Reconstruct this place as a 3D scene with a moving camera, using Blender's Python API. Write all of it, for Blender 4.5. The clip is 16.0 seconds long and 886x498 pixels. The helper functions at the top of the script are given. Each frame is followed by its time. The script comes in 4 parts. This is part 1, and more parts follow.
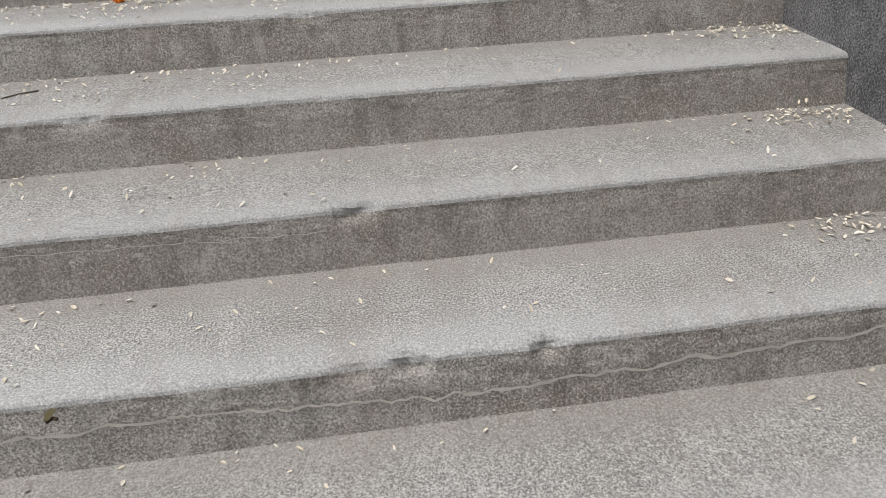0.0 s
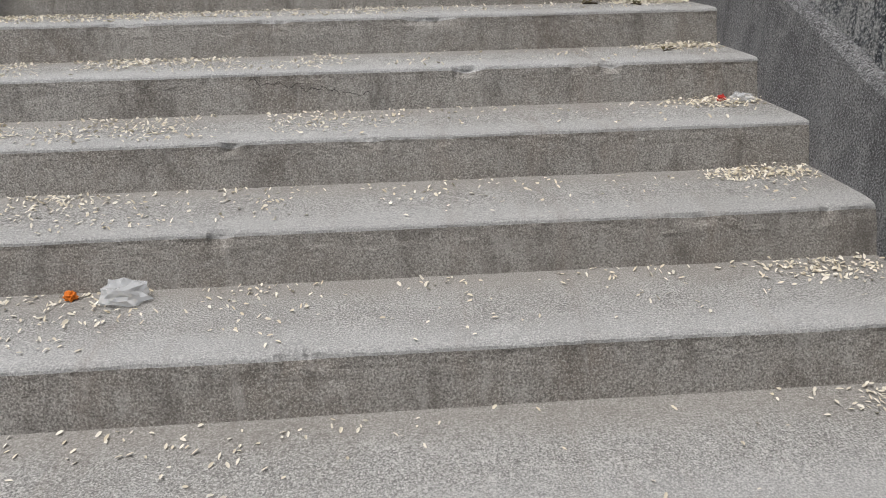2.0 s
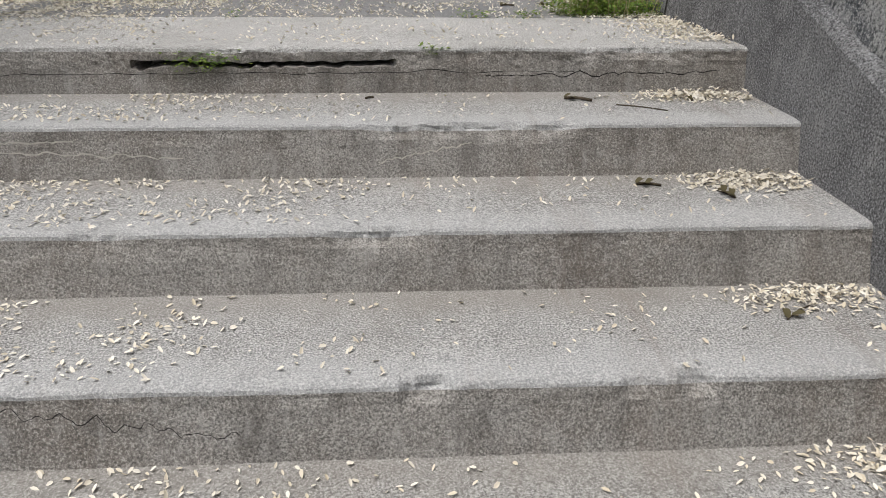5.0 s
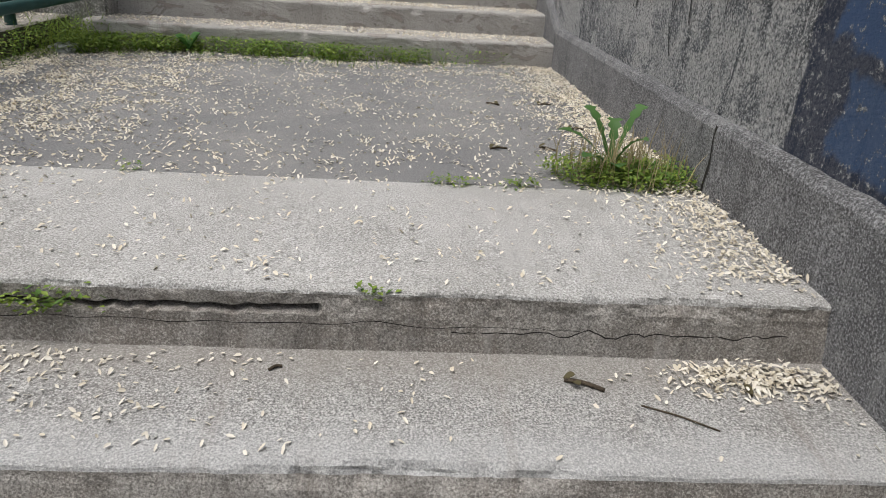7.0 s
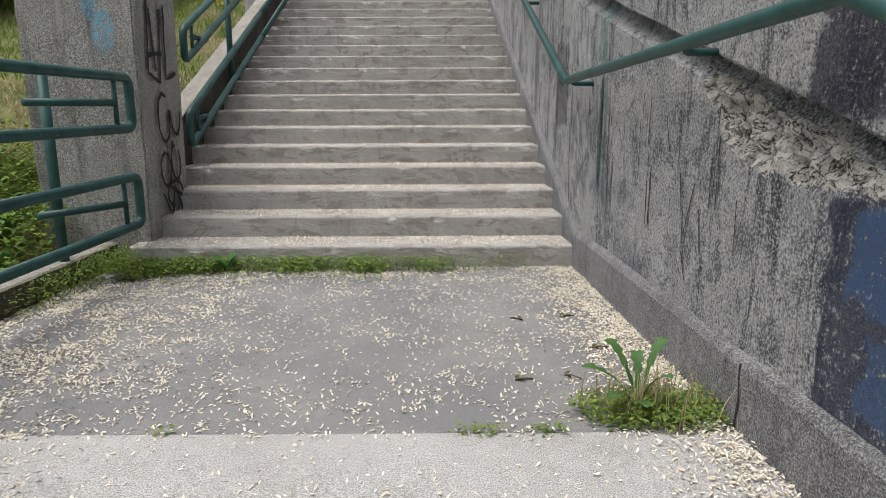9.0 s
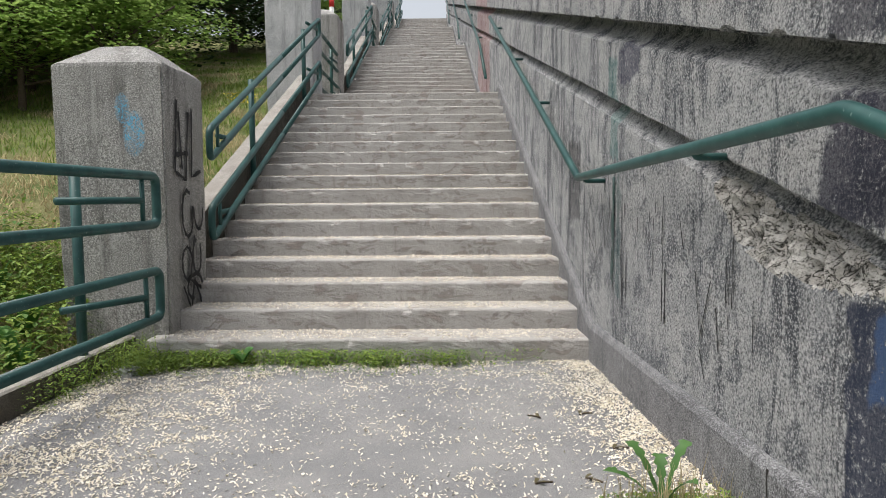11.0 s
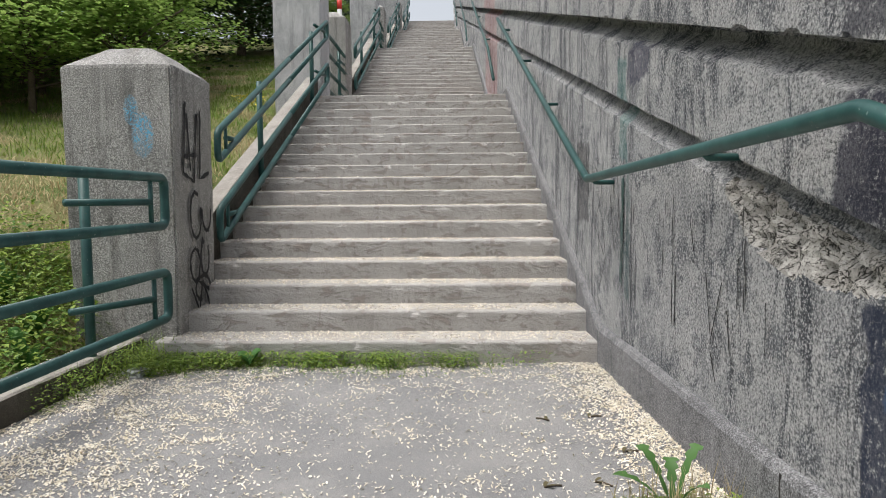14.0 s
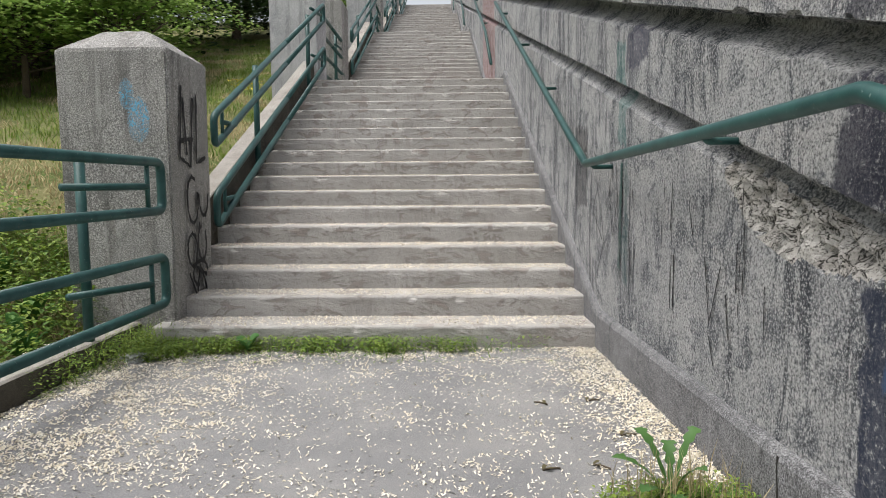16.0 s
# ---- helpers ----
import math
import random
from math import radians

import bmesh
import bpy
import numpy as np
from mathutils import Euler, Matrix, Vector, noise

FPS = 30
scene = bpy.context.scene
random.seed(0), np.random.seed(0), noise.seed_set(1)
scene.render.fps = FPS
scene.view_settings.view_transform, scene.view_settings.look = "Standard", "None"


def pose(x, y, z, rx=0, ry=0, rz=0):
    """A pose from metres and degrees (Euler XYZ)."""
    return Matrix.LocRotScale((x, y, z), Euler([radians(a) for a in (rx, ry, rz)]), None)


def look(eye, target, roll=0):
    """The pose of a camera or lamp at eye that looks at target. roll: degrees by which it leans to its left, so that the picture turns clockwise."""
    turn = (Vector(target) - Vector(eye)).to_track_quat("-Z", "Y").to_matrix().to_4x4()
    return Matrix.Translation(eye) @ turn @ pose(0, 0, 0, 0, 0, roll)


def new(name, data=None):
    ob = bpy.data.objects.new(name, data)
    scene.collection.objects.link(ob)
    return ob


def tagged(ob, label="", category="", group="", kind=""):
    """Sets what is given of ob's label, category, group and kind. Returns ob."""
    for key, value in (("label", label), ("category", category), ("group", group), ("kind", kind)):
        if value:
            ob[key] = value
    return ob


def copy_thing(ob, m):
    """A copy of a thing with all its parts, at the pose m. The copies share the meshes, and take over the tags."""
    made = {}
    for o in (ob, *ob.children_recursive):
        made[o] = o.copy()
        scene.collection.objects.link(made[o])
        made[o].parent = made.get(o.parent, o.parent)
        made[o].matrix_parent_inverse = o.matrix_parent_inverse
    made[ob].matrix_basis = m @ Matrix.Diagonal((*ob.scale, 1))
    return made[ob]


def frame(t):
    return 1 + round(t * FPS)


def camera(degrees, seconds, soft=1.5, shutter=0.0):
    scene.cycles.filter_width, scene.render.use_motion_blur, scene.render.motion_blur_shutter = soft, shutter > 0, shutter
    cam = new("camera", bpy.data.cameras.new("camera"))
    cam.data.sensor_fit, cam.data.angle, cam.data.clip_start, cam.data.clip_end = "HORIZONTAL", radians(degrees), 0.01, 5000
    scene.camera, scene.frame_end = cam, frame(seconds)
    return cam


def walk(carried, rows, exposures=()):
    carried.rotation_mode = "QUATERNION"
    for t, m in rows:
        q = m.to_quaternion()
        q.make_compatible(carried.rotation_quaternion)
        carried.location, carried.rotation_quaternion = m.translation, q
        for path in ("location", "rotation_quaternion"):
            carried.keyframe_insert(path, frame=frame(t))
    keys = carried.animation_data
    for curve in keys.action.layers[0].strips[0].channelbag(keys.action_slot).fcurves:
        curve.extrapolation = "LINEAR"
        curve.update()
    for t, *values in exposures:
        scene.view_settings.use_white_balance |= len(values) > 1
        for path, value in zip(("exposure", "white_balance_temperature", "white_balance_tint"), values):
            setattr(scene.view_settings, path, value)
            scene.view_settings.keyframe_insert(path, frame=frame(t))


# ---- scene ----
cam = camera(67.6, 16.0, soft=0.6)
PATH = [
    (0, (0.108, -4.705, -0.386), (0.299, -3.033, -1.466), -2.5),
    (0.5, (0.234, -4.458, -0.24), (0.254, -2.802, -1.361), -7.2),
    (1, (0.205, -4.234, -0.196), (0.28, -2.525, -1.232), -5.5),
    (1.5, (0.128, -3.989, -0.001), (0.258, -2.242, -0.967), -2.0),
    (2, (0.202, -3.767, -0.001), (0.316, -1.96, -0.851), -1.1),
    (2.5, (0.316, -3.538, 0.185), (0.359, -1.743, -0.696), -4.0),
    (3, (0.31, -3.289, 0.235), (0.395, -1.49, -0.634), -1.2),
    (3.2, (0.318, -3.2, 0.287), (0.484, -1.425, -0.62), 0.1),
    (5.3, (0.501, -2.093, 0.413), (0.567, -0.304, -0.478), 0.7),
    (5.5, (0.552, -1.979, 0.445), (0.559, -0.254, -0.568), -0.3),
    (6, (0.587, -1.771, 0.533), (0.501, 0.02, -0.354), -2.8),
    (6.5, (0.549, -1.521, 0.687), (0.583, 0.297, -0.145), -0.7),
    (7, (0.587, -1.322, 0.731), (0.701, 0.484, -0.12), 3.7),
    (7.2, (0.616, -1.232, 0.824), (0.66, 0.529, -0.122), 1.5),
    (7.5, (0.634, -1.192, 0.914), (0.655, 0.619, 0.065), -1.1),
    (8, (0.606, -1.198, 0.962), (0.64, 0.676, 0.263), 0.4),
    (8.5, (0.614, -1.23, 1.006), (0.61, 0.699, 0.478), -0.2),
    (9, (0.607, -1.261, 1.038), (0.617, 0.696, 0.623), -0.2),
    (9.5, (0.595, -1.282, 1.062), (0.575, 0.695, 0.762), -0.8),
    (10, (0.595, -1.283, 1.076), (0.58, 0.704, 0.846), -0.3),
    (12.3, (0.582, -1.292, 1.096), (0.541, 0.703, 0.964), -0.7),
    (12.5, (0.585, -1.29, 1.09), (0.551, 0.706, 0.956), -0.5),
    (13, (0.584, -1.285, 1.088), (0.544, 0.71, 0.952), -0.4),
    (13.5, (0.589, -1.274, 1.089), (0.543, 0.72, 0.943), -0.6),
    (14, (0.586, -1.272, 1.087), (0.536, 0.722, 0.936), -0.4),
    (14.5, (0.583, -1.272, 1.085), (0.532, 0.722, 0.936), -0.5),
    (15, (0.584, -1.266, 1.083), (0.548, 0.727, 0.919), 0.1),
    (15.5, (0.58, -1.264, 1.083), (0.545, 0.727, 0.895), 0.0),
    (16, (0.578, -1.267, 1.081), (0.537, 0.723, 0.887), -0.4),
]
walk(cam, [(t, look(eye, target, roll)) for t, eye, target, roll in PATH],
     [(0, 0.0), (1, -0.02), (2.5, -0.08), (3, -0.06), (5.5, 0.02), (6, 0.0), (6.5, -0.05), (7, 0.05), (8, 0.04), (8.5, 0.14), (9, 0.29), (12.3, 0.57), (16, 0.57)])

# ---- world, sun ----
world = bpy.data.worlds.new("overcast_sky")
scene.world = world
world.use_nodes = True
wn, wl = world.node_tree.nodes, world.node_tree.links
sky = wn.new("ShaderNodeTexSky")
sky.sky_type, sky.sun_disc = "NISHITA", False
sky.sun_elevation, sky.sun_rotation = radians(71), radians(253)
sky.air_density, sky.dust_density = 1.0, 4.0
soft_sky = wn.new("ShaderNodeHueSaturation")
soft_sky.inputs["Saturation"].default_value = 0.3
wl.new(sky.outputs[0], soft_sky.inputs["Color"])
wl.new(soft_sky.outputs[0], wn["Background"].inputs["Color"])
wn["Background"].inputs["Strength"].default_value = 0.135
sun = new("sun", bpy.data.lights.new("sun", "SUN"))
sun.data.energy, sun.data.angle, sun.data.color = 2.0, radians(40), (1, 0.97, 0.93)
sun.matrix_world = look((-10, -3, 31), (0, 0, 0))

# ---- materials ----
class Mat:
    """A node material under construction."""
    def __init__(self, name, rough=0.9, metal=0.0, like=None):
        self.m = like.copy() if like else bpy.data.materials.new(name)
        self.m.name = name
        self.m.use_nodes = True
        self.n, self.l = self.m.node_tree.nodes, self.m.node_tree.links
        self.b = self.n["Principled BSDF"]
        self.b.inputs["Roughness"].default_value = rough
        self.b.inputs["Metallic"].default_value = metal
        self.b.inputs["Specular IOR Level"].default_value = 0.3
        self.co = self.n.new("ShaderNodeTexCoord").outputs["Object"]

    def scaled(self, s):
        v = self.n.new("ShaderNodeMapping")
        v.inputs["Scale"].default_value = s
        self.l.new(self.co, v.inputs["Vector"])
        return v.outputs[0]

    def noise(self, scale, detail=4.0, rough=0.6, vec=None, distort=0.0):
        v = self.n.new("ShaderNodeTexNoise")
        v.inputs["Scale"].default_value, v.inputs["Detail"].default_value = scale, detail
        v.inputs["Roughness"].default_value, v.inputs["Distortion"].default_value = rough, distort
        self.l.new(vec or self.co, v.inputs["Vector"])
        return v.outputs["Fac"]

    def voronoi(self, scale, feature="F1"):
        v = self.n.new("ShaderNodeTexVoronoi")
        v.feature = feature
        v.inputs["Scale"].default_value = scale
        self.l.new(self.co, v.inputs["Vector"])
        return v

    def ramp(self, fac, a, b, lo=0.0, hi=1.0):
        v = self.n.new("ShaderNodeMapRange")
        v.interpolation_type = "SMOOTHSTEP"
        for i, q in enumerate((a, b, lo, hi)):
            v.inputs[i + 1].default_value = q
        self.l.new(fac, v.inputs[0])
        return v.outputs[0]

    def math(self, op, a, b=0.0):
        v = self.n.new("ShaderNodeMath")
        v.operation = op
        for i, q in enumerate((a, b)):
            if isinstance(q, (int, float)):
                v.inputs[i].default_value = q
            else:
                self.l.new(q, v.inputs[i])
        return v.outputs[0]

    def mix(self, fac, a, b, blend="MIX"):
        v = self.n.new("ShaderNodeMix")
        v.data_type, v.blend_type = "RGBA", blend
        for i, q in ((0, fac), (6, a), (7, b)):
            if isinstance(q, (int, float)):
                v.inputs[i].default_value = q
            elif isinstance(q, tuple):
                v.inputs[i].default_value = (*q, 1)
            else:
                self.l.new(q, v.inputs[i])
        return v.outputs[2]

    def xyz(self):
        v = self.n.new("ShaderNodeSeparateXYZ")
        self.l.new(self.co, v.inputs[0])
        return v.outputs

    def random(self, lo, hi, island=False):
        v = self.n.new("ShaderNodeNewGeometry" if island else "ShaderNodeObjectInfo")
        return self.ramp(v.outputs["Random Per Island" if island else "Random"], 0, 1, lo, hi)

    def done(self, colour, bump=None, strength=0.4, distance=0.004):
        if isinstance(colour, tuple):
            self.b.inputs["Base Color"].default_value = (*colour, 1)
        else:
            self.l.new(colour, self.b.inputs["Base Color"])
        if bump is not None:
            v = self.n.new("ShaderNodeBump")
            v.inputs["Strength"].default_value, v.inputs["Distance"].default_value = strength, distance
            self.l.new(bump, v.inputs["Height"])
            self.l.new(v.outputs[0], self.b.inputs["Normal"])
        return self.m


def concrete(name, base, dark, light, speck=0.5, streak=0.0, vary=True, strength=0.5, grain=210, worn=False):
    """Weathered exposed-aggregate concrete: stains, mottling, grit and pale stones."""
    q = Mat(name, 0.92)
    c = q.mix(q.ramp(q.noise(2.2, 5, 0.65, distort=0.4), 0.35, 0.7), base, dark)
    c = q.mix(q.ramp(q.noise(14, 4, 0.7), 0.45, 0.75, 0, 0.6), c, light)
    grit = q.noise(grain, 3, 0.8)
    c = q.mix(q.ramp(grit, 0.49, 0.40, 0, min(1, speck * 1.15)), c, tuple(v * 0.28 for v in base))
    c = q.mix(q.ramp(grit, 0.53, 0.61, 0, speck), c, tuple(min(0.82, v * 1.9) for v in base))
    c = q.mix(q.ramp(q.noise(38, 4, 0.75), 0.56, 0.72, 0, speck * 0.4), c, tuple(v * 0.55 for v in base))
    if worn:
        # feet polish the outer half of each tread, also painted bluish-white for sky light; brown dirt stays at its
        # back
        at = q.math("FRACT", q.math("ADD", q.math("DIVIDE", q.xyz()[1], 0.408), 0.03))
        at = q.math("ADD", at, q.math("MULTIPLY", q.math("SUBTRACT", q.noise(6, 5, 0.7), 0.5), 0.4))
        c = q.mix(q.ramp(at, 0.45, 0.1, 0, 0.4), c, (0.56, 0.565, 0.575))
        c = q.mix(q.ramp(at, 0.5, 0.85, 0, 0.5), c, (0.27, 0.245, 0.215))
    stones = q.voronoi(170).outputs["Distance"]
    c = q.mix(q.math("MULTIPLY", q.ramp(stones, 0.22, 0.1), q.ramp(q.noise(60, 2), 0.46, 0.56, 0, 0.9)), c, tuple(min(0.75, v * 1.9) for v in base))
    if streak:
        s = q.noise(1.0, 5, 0.7, q.scaled((9, 9, 0.7)))
        c = q.mix(q.ramp(s, 0.48, 0.72, 0, streak), c, tuple(v * 0.25 for v in dark))
        s = q.noise(1.0, 4, 0.6, q.scaled((26, 26, 1.6)))
        c = q.mix(q.ramp(s, 0.55, 0.75, 0, streak * 0.8), c, tuple(v * 1.2 for v in light))
    if vary:
        s = q.noise(1.0, 5, 0.7, q.scaled((7, 0.6, 1.2)))
        c = q.mix(q.ramp(s, 0.54, 0.75, 0, 0.28), c, (0.24, 0.19, 0.155))
        c = q.mix(q.random(0, 0.25), c, dark)
    return q.done(c, q.math("ADD", grit, q.noise(40, 3)), strength + 0.4)


# coarse grit and brown stains, on a base darkened for the risers' shade
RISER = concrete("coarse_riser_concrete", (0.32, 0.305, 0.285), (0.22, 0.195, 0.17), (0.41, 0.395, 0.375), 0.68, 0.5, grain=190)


def upper_concrete():
    """Pale warm step concrete whose skin has flaked off in ragged patches."""
    q = Mat("flaking_step_concrete", 0.92)
    c = q.mix(q.ramp(q.noise(3, 5, 0.65), 0.35, 0.7), (0.45, 0.435, 0.415), (0.35, 0.335, 0.315))
    grit = q.noise(120, 3, 0.8)
    c = q.mix(q.ramp(grit, 0.49, 0.38, 0, 0.6), c, (0.16, 0.15, 0.14))
    flake = q.noise(5, 6, 0.72, q.scaled((1, 1, 2.2)), 0.6)
    c = q.mix(q.ramp(flake, 0.57, 0.585, 0, 0.75), c, (0.27, 0.235, 0.21))
    rim = q.math("MULTIPLY", q.ramp(flake, 0.555, 0.57), q.ramp(flake, 0.588, 0.573))
    c = q.mix(q.math("MULTIPLY", rim, 0.7), c, (0.10, 0.09, 0.08))
    c = q.mix(q.ramp(q.noise(1.0, 5, 0.7, q.scaled((14, 2, 1.5))), 0.55, 0.72, 0, 0.5), c, (0.22, 0.195, 0.175))
    c = q.mix(q.random(0, 0.3), c, (0.38, 0.36, 0.335))
    return q.done(c, q.math("ADD", grit, q.math("MULTIPLY", flake, 3.0)), 0.8)


UPPER = upper_concrete()
# much darker, browner concrete for the inner kerb faces
KERB_SIDE = concrete("damp_dirty_concrete", (0.10, 0.09, 0.075), (0.045, 0.04, 0.032), (0.19, 0.175, 0.15), 0.6, 0.4, False)
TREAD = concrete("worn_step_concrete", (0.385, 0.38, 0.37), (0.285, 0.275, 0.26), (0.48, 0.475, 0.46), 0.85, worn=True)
SLAB = concrete("landing_slab_concrete", (0.46, 0.45, 0.435), (0.36, 0.35, 0.33), (0.54, 0.525, 0.505), 0.6, vary=False)
KERB = concrete("kerb_concrete", (0.36, 0.34, 0.31), (0.22, 0.20, 0.18), (0.48, 0.45, 0.41), 0.4)
PILLAR = concrete("pillar_concrete", (0.37, 0.36, 0.345), (0.20, 0.195, 0.185), (0.48, 0.47, 0.45), 0.95, 0.65, strength=0.8, grain=110)
PLINTH = concrete("plinth_concrete", (0.20, 0.20, 0.205), (0.10, 0.10, 0.105), (0.33, 0.33, 0.325), 0.85, 0.3, False, grain=150)


def broken_concrete():
    """Freshly exposed pale core of the wall, split by dark cracks."""
    q = Mat("broken_concrete", 0.95)
    c = q.mix(q.ramp(q.noise(9, 5, 0.7), 0.38, 0.66), (0.60, 0.58, 0.545), (0.40, 0.38, 0.35))
    c = q.mix(q.ramp(q.noise(110, 3, 0.8), 0.47, 0.38, 0, 0.7), c, (0.12, 0.11, 0.10))
    vein = q.math("ABSOLUTE", q.math("SUBTRACT", q.noise(13, 4, 0.65, distort=1.2), 0.5))
    c = q.mix(q.ramp(vein, 0.022, 0.006, 0, 0.9), c, (0.05, 0.047, 0.042))
    return q.done(c, q.math("ADD", q.noise(60, 4, 0.8), q.ramp(vein, 0.0, 0.03)), 1.0, 0.02)


BROKEN = broken_concrete()
COLUMN = concrete("pale_column_concrete", (0.50, 0.50, 0.51), (0.33, 0.335, 0.35), (0.62, 0.62, 0.63), 0.5, 0.55, False)
BANK_EARTH = concrete("dark_soil", (0.10, 0.08, 0.055), (0.05, 0.04, 0.03), (0.16, 0.13, 0.09), 0.3, 0, False, 1.0)


def tagged_pillar():
    """The pillar's concrete with two faded blue spray tags."""
    q = Mat("sprayed_pillar_concrete", 0.92, like=PILLAR)
    c = q.b.inputs["Base Color"].links[0].from_socket
    x, y, z = q.xyz()
    lines = q.ramp(q.math("ABSOLUTE", q.math("SUBTRACT", q.noise(9, 2, 0.5, distort=1.5), 0.5)), 0.055, 0.025)
    dust = q.ramp(q.noise(70, 3, 0.8), 0.40, 0.54)
    for cx, cz, rx, rz in ((-1.63, 1.70, 0.05, 0.10), (-1.555, 1.53, 0.075, 0.15)):
        dx = q.math("DIVIDE", q.math("SUBTRACT", x, cx), rx)
        dz = q.math("DIVIDE", q.math("SUBTRACT", z, cz), rz)
        far = q.math("ADD", q.math("MULTIPLY", dx, dx), q.math("MULTIPLY", dz, dz))
        inside = q.math("MULTIPLY", q.ramp(far, 1.2, 0.7), q.ramp(y, 3.24, 3.22))
        ink = q.math("MULTIPLY", q.math("MAXIMUM", lines, 0.35), q.math("MULTIPLY", dust, inside))
        c = q.mix(ink, c, (0.13, 0.40, 0.60))
    return q.done(c)


SPRAYED = tagged_pillar()


def wall_paint():
    """Rough retaining-wall render with rain streaks and old spray paint."""
    q = Mat("stained_rough_render", 0.93)
    c = q.mix(q.ramp(q.noise(1.3, 5, 0.65), 0.35, 0.7), (0.48, 0.48, 0.48), (0.33, 0.335, 0.345))
    c = q.mix(q.ramp(q.noise(5.5, 6, 0.72, distort=0.6), 0.47, 0.60, 0, 0.75), c, (0.10, 0.112, 0.13))
    c = q.mix(q.ramp(q.noise(11, 5, 0.7), 0.54, 0.66, 0, 0.65), c, (0.55, 0.55, 0.55))
    s = q.noise(1.0, 6, 0.75, q.scaled((5, 5, 0.8)), 0.5)
    c = q.mix(q.ramp(s, 0.515, 0.61, 0, 0.85), c, (0.05, 0.06, 0.075))
    s = q.noise(1.0, 6, 0.75, q.scaled((20, 20, 2.2)), 0.8)
    c = q.mix(q.ramp(s, 0.60, 0.65, 0, 0.5), c, (0.045, 0.05, 0.055))
    grit = q.noise(100, 4, 0.8)
    c = q.mix(q.ramp(grit, 0.48, 0.40, 0, 0.75), c, (0.035, 0.037, 0.04))
    c = q.mix(q.ramp(grit, 0.53, 0.58, 0, 0.75), c, (0.70, 0.695, 0.69))
    x, y, z = q.xyz()
    wob = q.math("MULTIPLY", q.math("SUBTRACT", q.noise(5, 4), 0.5), 0.22)
    yy, zz = q.math("ADD", y, wob), q.math("ADD", z, wob)
    worn = q.ramp(q.noise(34, 4, 0.8), 0.34, 0.46)

    def spray(y0, y1, z0, z1, colour, c, amount=0.85, edge=0.03):
        m = q.math("MULTIPLY", q.ramp(yy, y0, y0 + edge), q.ramp(yy, y1, y1 - edge))
        m = q.math("MULTIPLY", m, q.math("MULTIPLY", q.ramp(zz, z0, z0 + edge), q.ramp(zz, z1, z1 - edge)))
        return q.mix(q.math("MULTIPLY", m, q.math("MULTIPLY", worn, amount)), c, colour)

    c = spray(-2.6, 0.45, 0.2, 0.84, (0.03, 0.04, 0.075), c)
    c = spray(-0.6, 0.34, 0.52, 0.80, (0.07, 0.13, 0.27), c, 0.8)
    c = spray(-0.2, 0.26, 0.26, 0.50, (0.08, 0.15, 0.30), c, 0.6)
    c = spray(-0.8, 0.57, 1.0, 1.37, (0.035, 0.035, 0.06), c, 0.8)
    c = spray(-0.6, 0.5, 1.46, 1.75, (0.04, 0.04, 0.06), c, 0.7)
    c = spray(2.15, 2.55, 1.7, 1.92, (0.05, 0.05, 0.09), c, 0.7)
    c = spray(2.5, 2.62, 0.5, 1.25, (0.02, 0.09, 0.09), c, 0.5)
    c = spray(2.55, 2.75, 1.3, 1.9, (0.06, 0.22, 0.20), c, 0.45)
    c = spray(3.5, 3.9, 0.9, 1.5, (0.03, 0.03, 0.035), c, 0.6)
    c = spray(10.5, 13.2, 2.6, 5.2, (0.45, 0.10, 0.08), c, 0.3)
    return q.done(c, q.math("ADD", grit, q.noise(30, 3)), 1.0, 0.02)


WALL = wall_paint()


def asphalt():
    q = Mat("worn_asphalt", 0.85)
    c = q.mix(q.ramp(q.noise(1.6, 5, 0.6), 0.35, 0.68), (0.19, 0.19, 0.195), (0.27, 0.265, 0.26))
    grit = q.noise(220, 3, 0.8)
    c = q.mix(q.ramp(grit, 0.51, 0.38, 0, 0.7), c, (0.06, 0.06, 0.06))
    c = q.mix(q.ramp(grit, 0.55, 0.66, 0, 0.6), c, (0.5, 0.49, 0.47))
    c = q.mix(q.ramp(q.noise(45, 4, 0.7), 0.56, 0.72, 0, 0.6), c, (0.36, 0.33, 0.29))
    return q.done(c, grit, 0.5)


ASPHALT = asphalt()


def green_paint():
    q = Mat("green_pipe_paint", 0.42)
    c = q.mix(q.ramp(q.noise(6, 4), 0.35, 0.7), (0.032, 0.090, 0.084), (0.018, 0.058, 0.056))
    c = q.mix(q.ramp(q.noise(38, 5, 0.75), 0.63, 0.72, 0, 0.8), c, (0.13, 0.10, 0.075))
    c = q.mix(q.ramp(q.noise(70, 3), 0.66, 0.75, 0, 0.5), c, (0.30, 0.36, 0.33))
    return q.done(c, q.noise(50, 3), 0.15, 0.002)


GREEN = green_paint()


def leafy(name, a, b, rough=0.6, trans=0.25):
    q = Mat(name, rough)
    c = q.mix(q.random(0, 1, True), a, b)
    c = q.mix(q.ramp(q.noise(0.9, 3), 0.35, 0.7, 0, 0.5), c, tuple(v * 0.55 for v in a))
    thin, both = q.n.new("ShaderNodeBsdfTranslucent"), q.n.new("ShaderNodeMixShader")
    both.inputs[0].default_value = trans
    q.l.new(c, thin.inputs["Color"])
    q.l.new(q.b.outputs[0], both.inputs[1])
    q.l.new(thin.outputs[0], both.inputs[2])
    q.l.new(both.outputs[0], q.n["Material Output"].inputs["Surface"])
    return q.done(c)


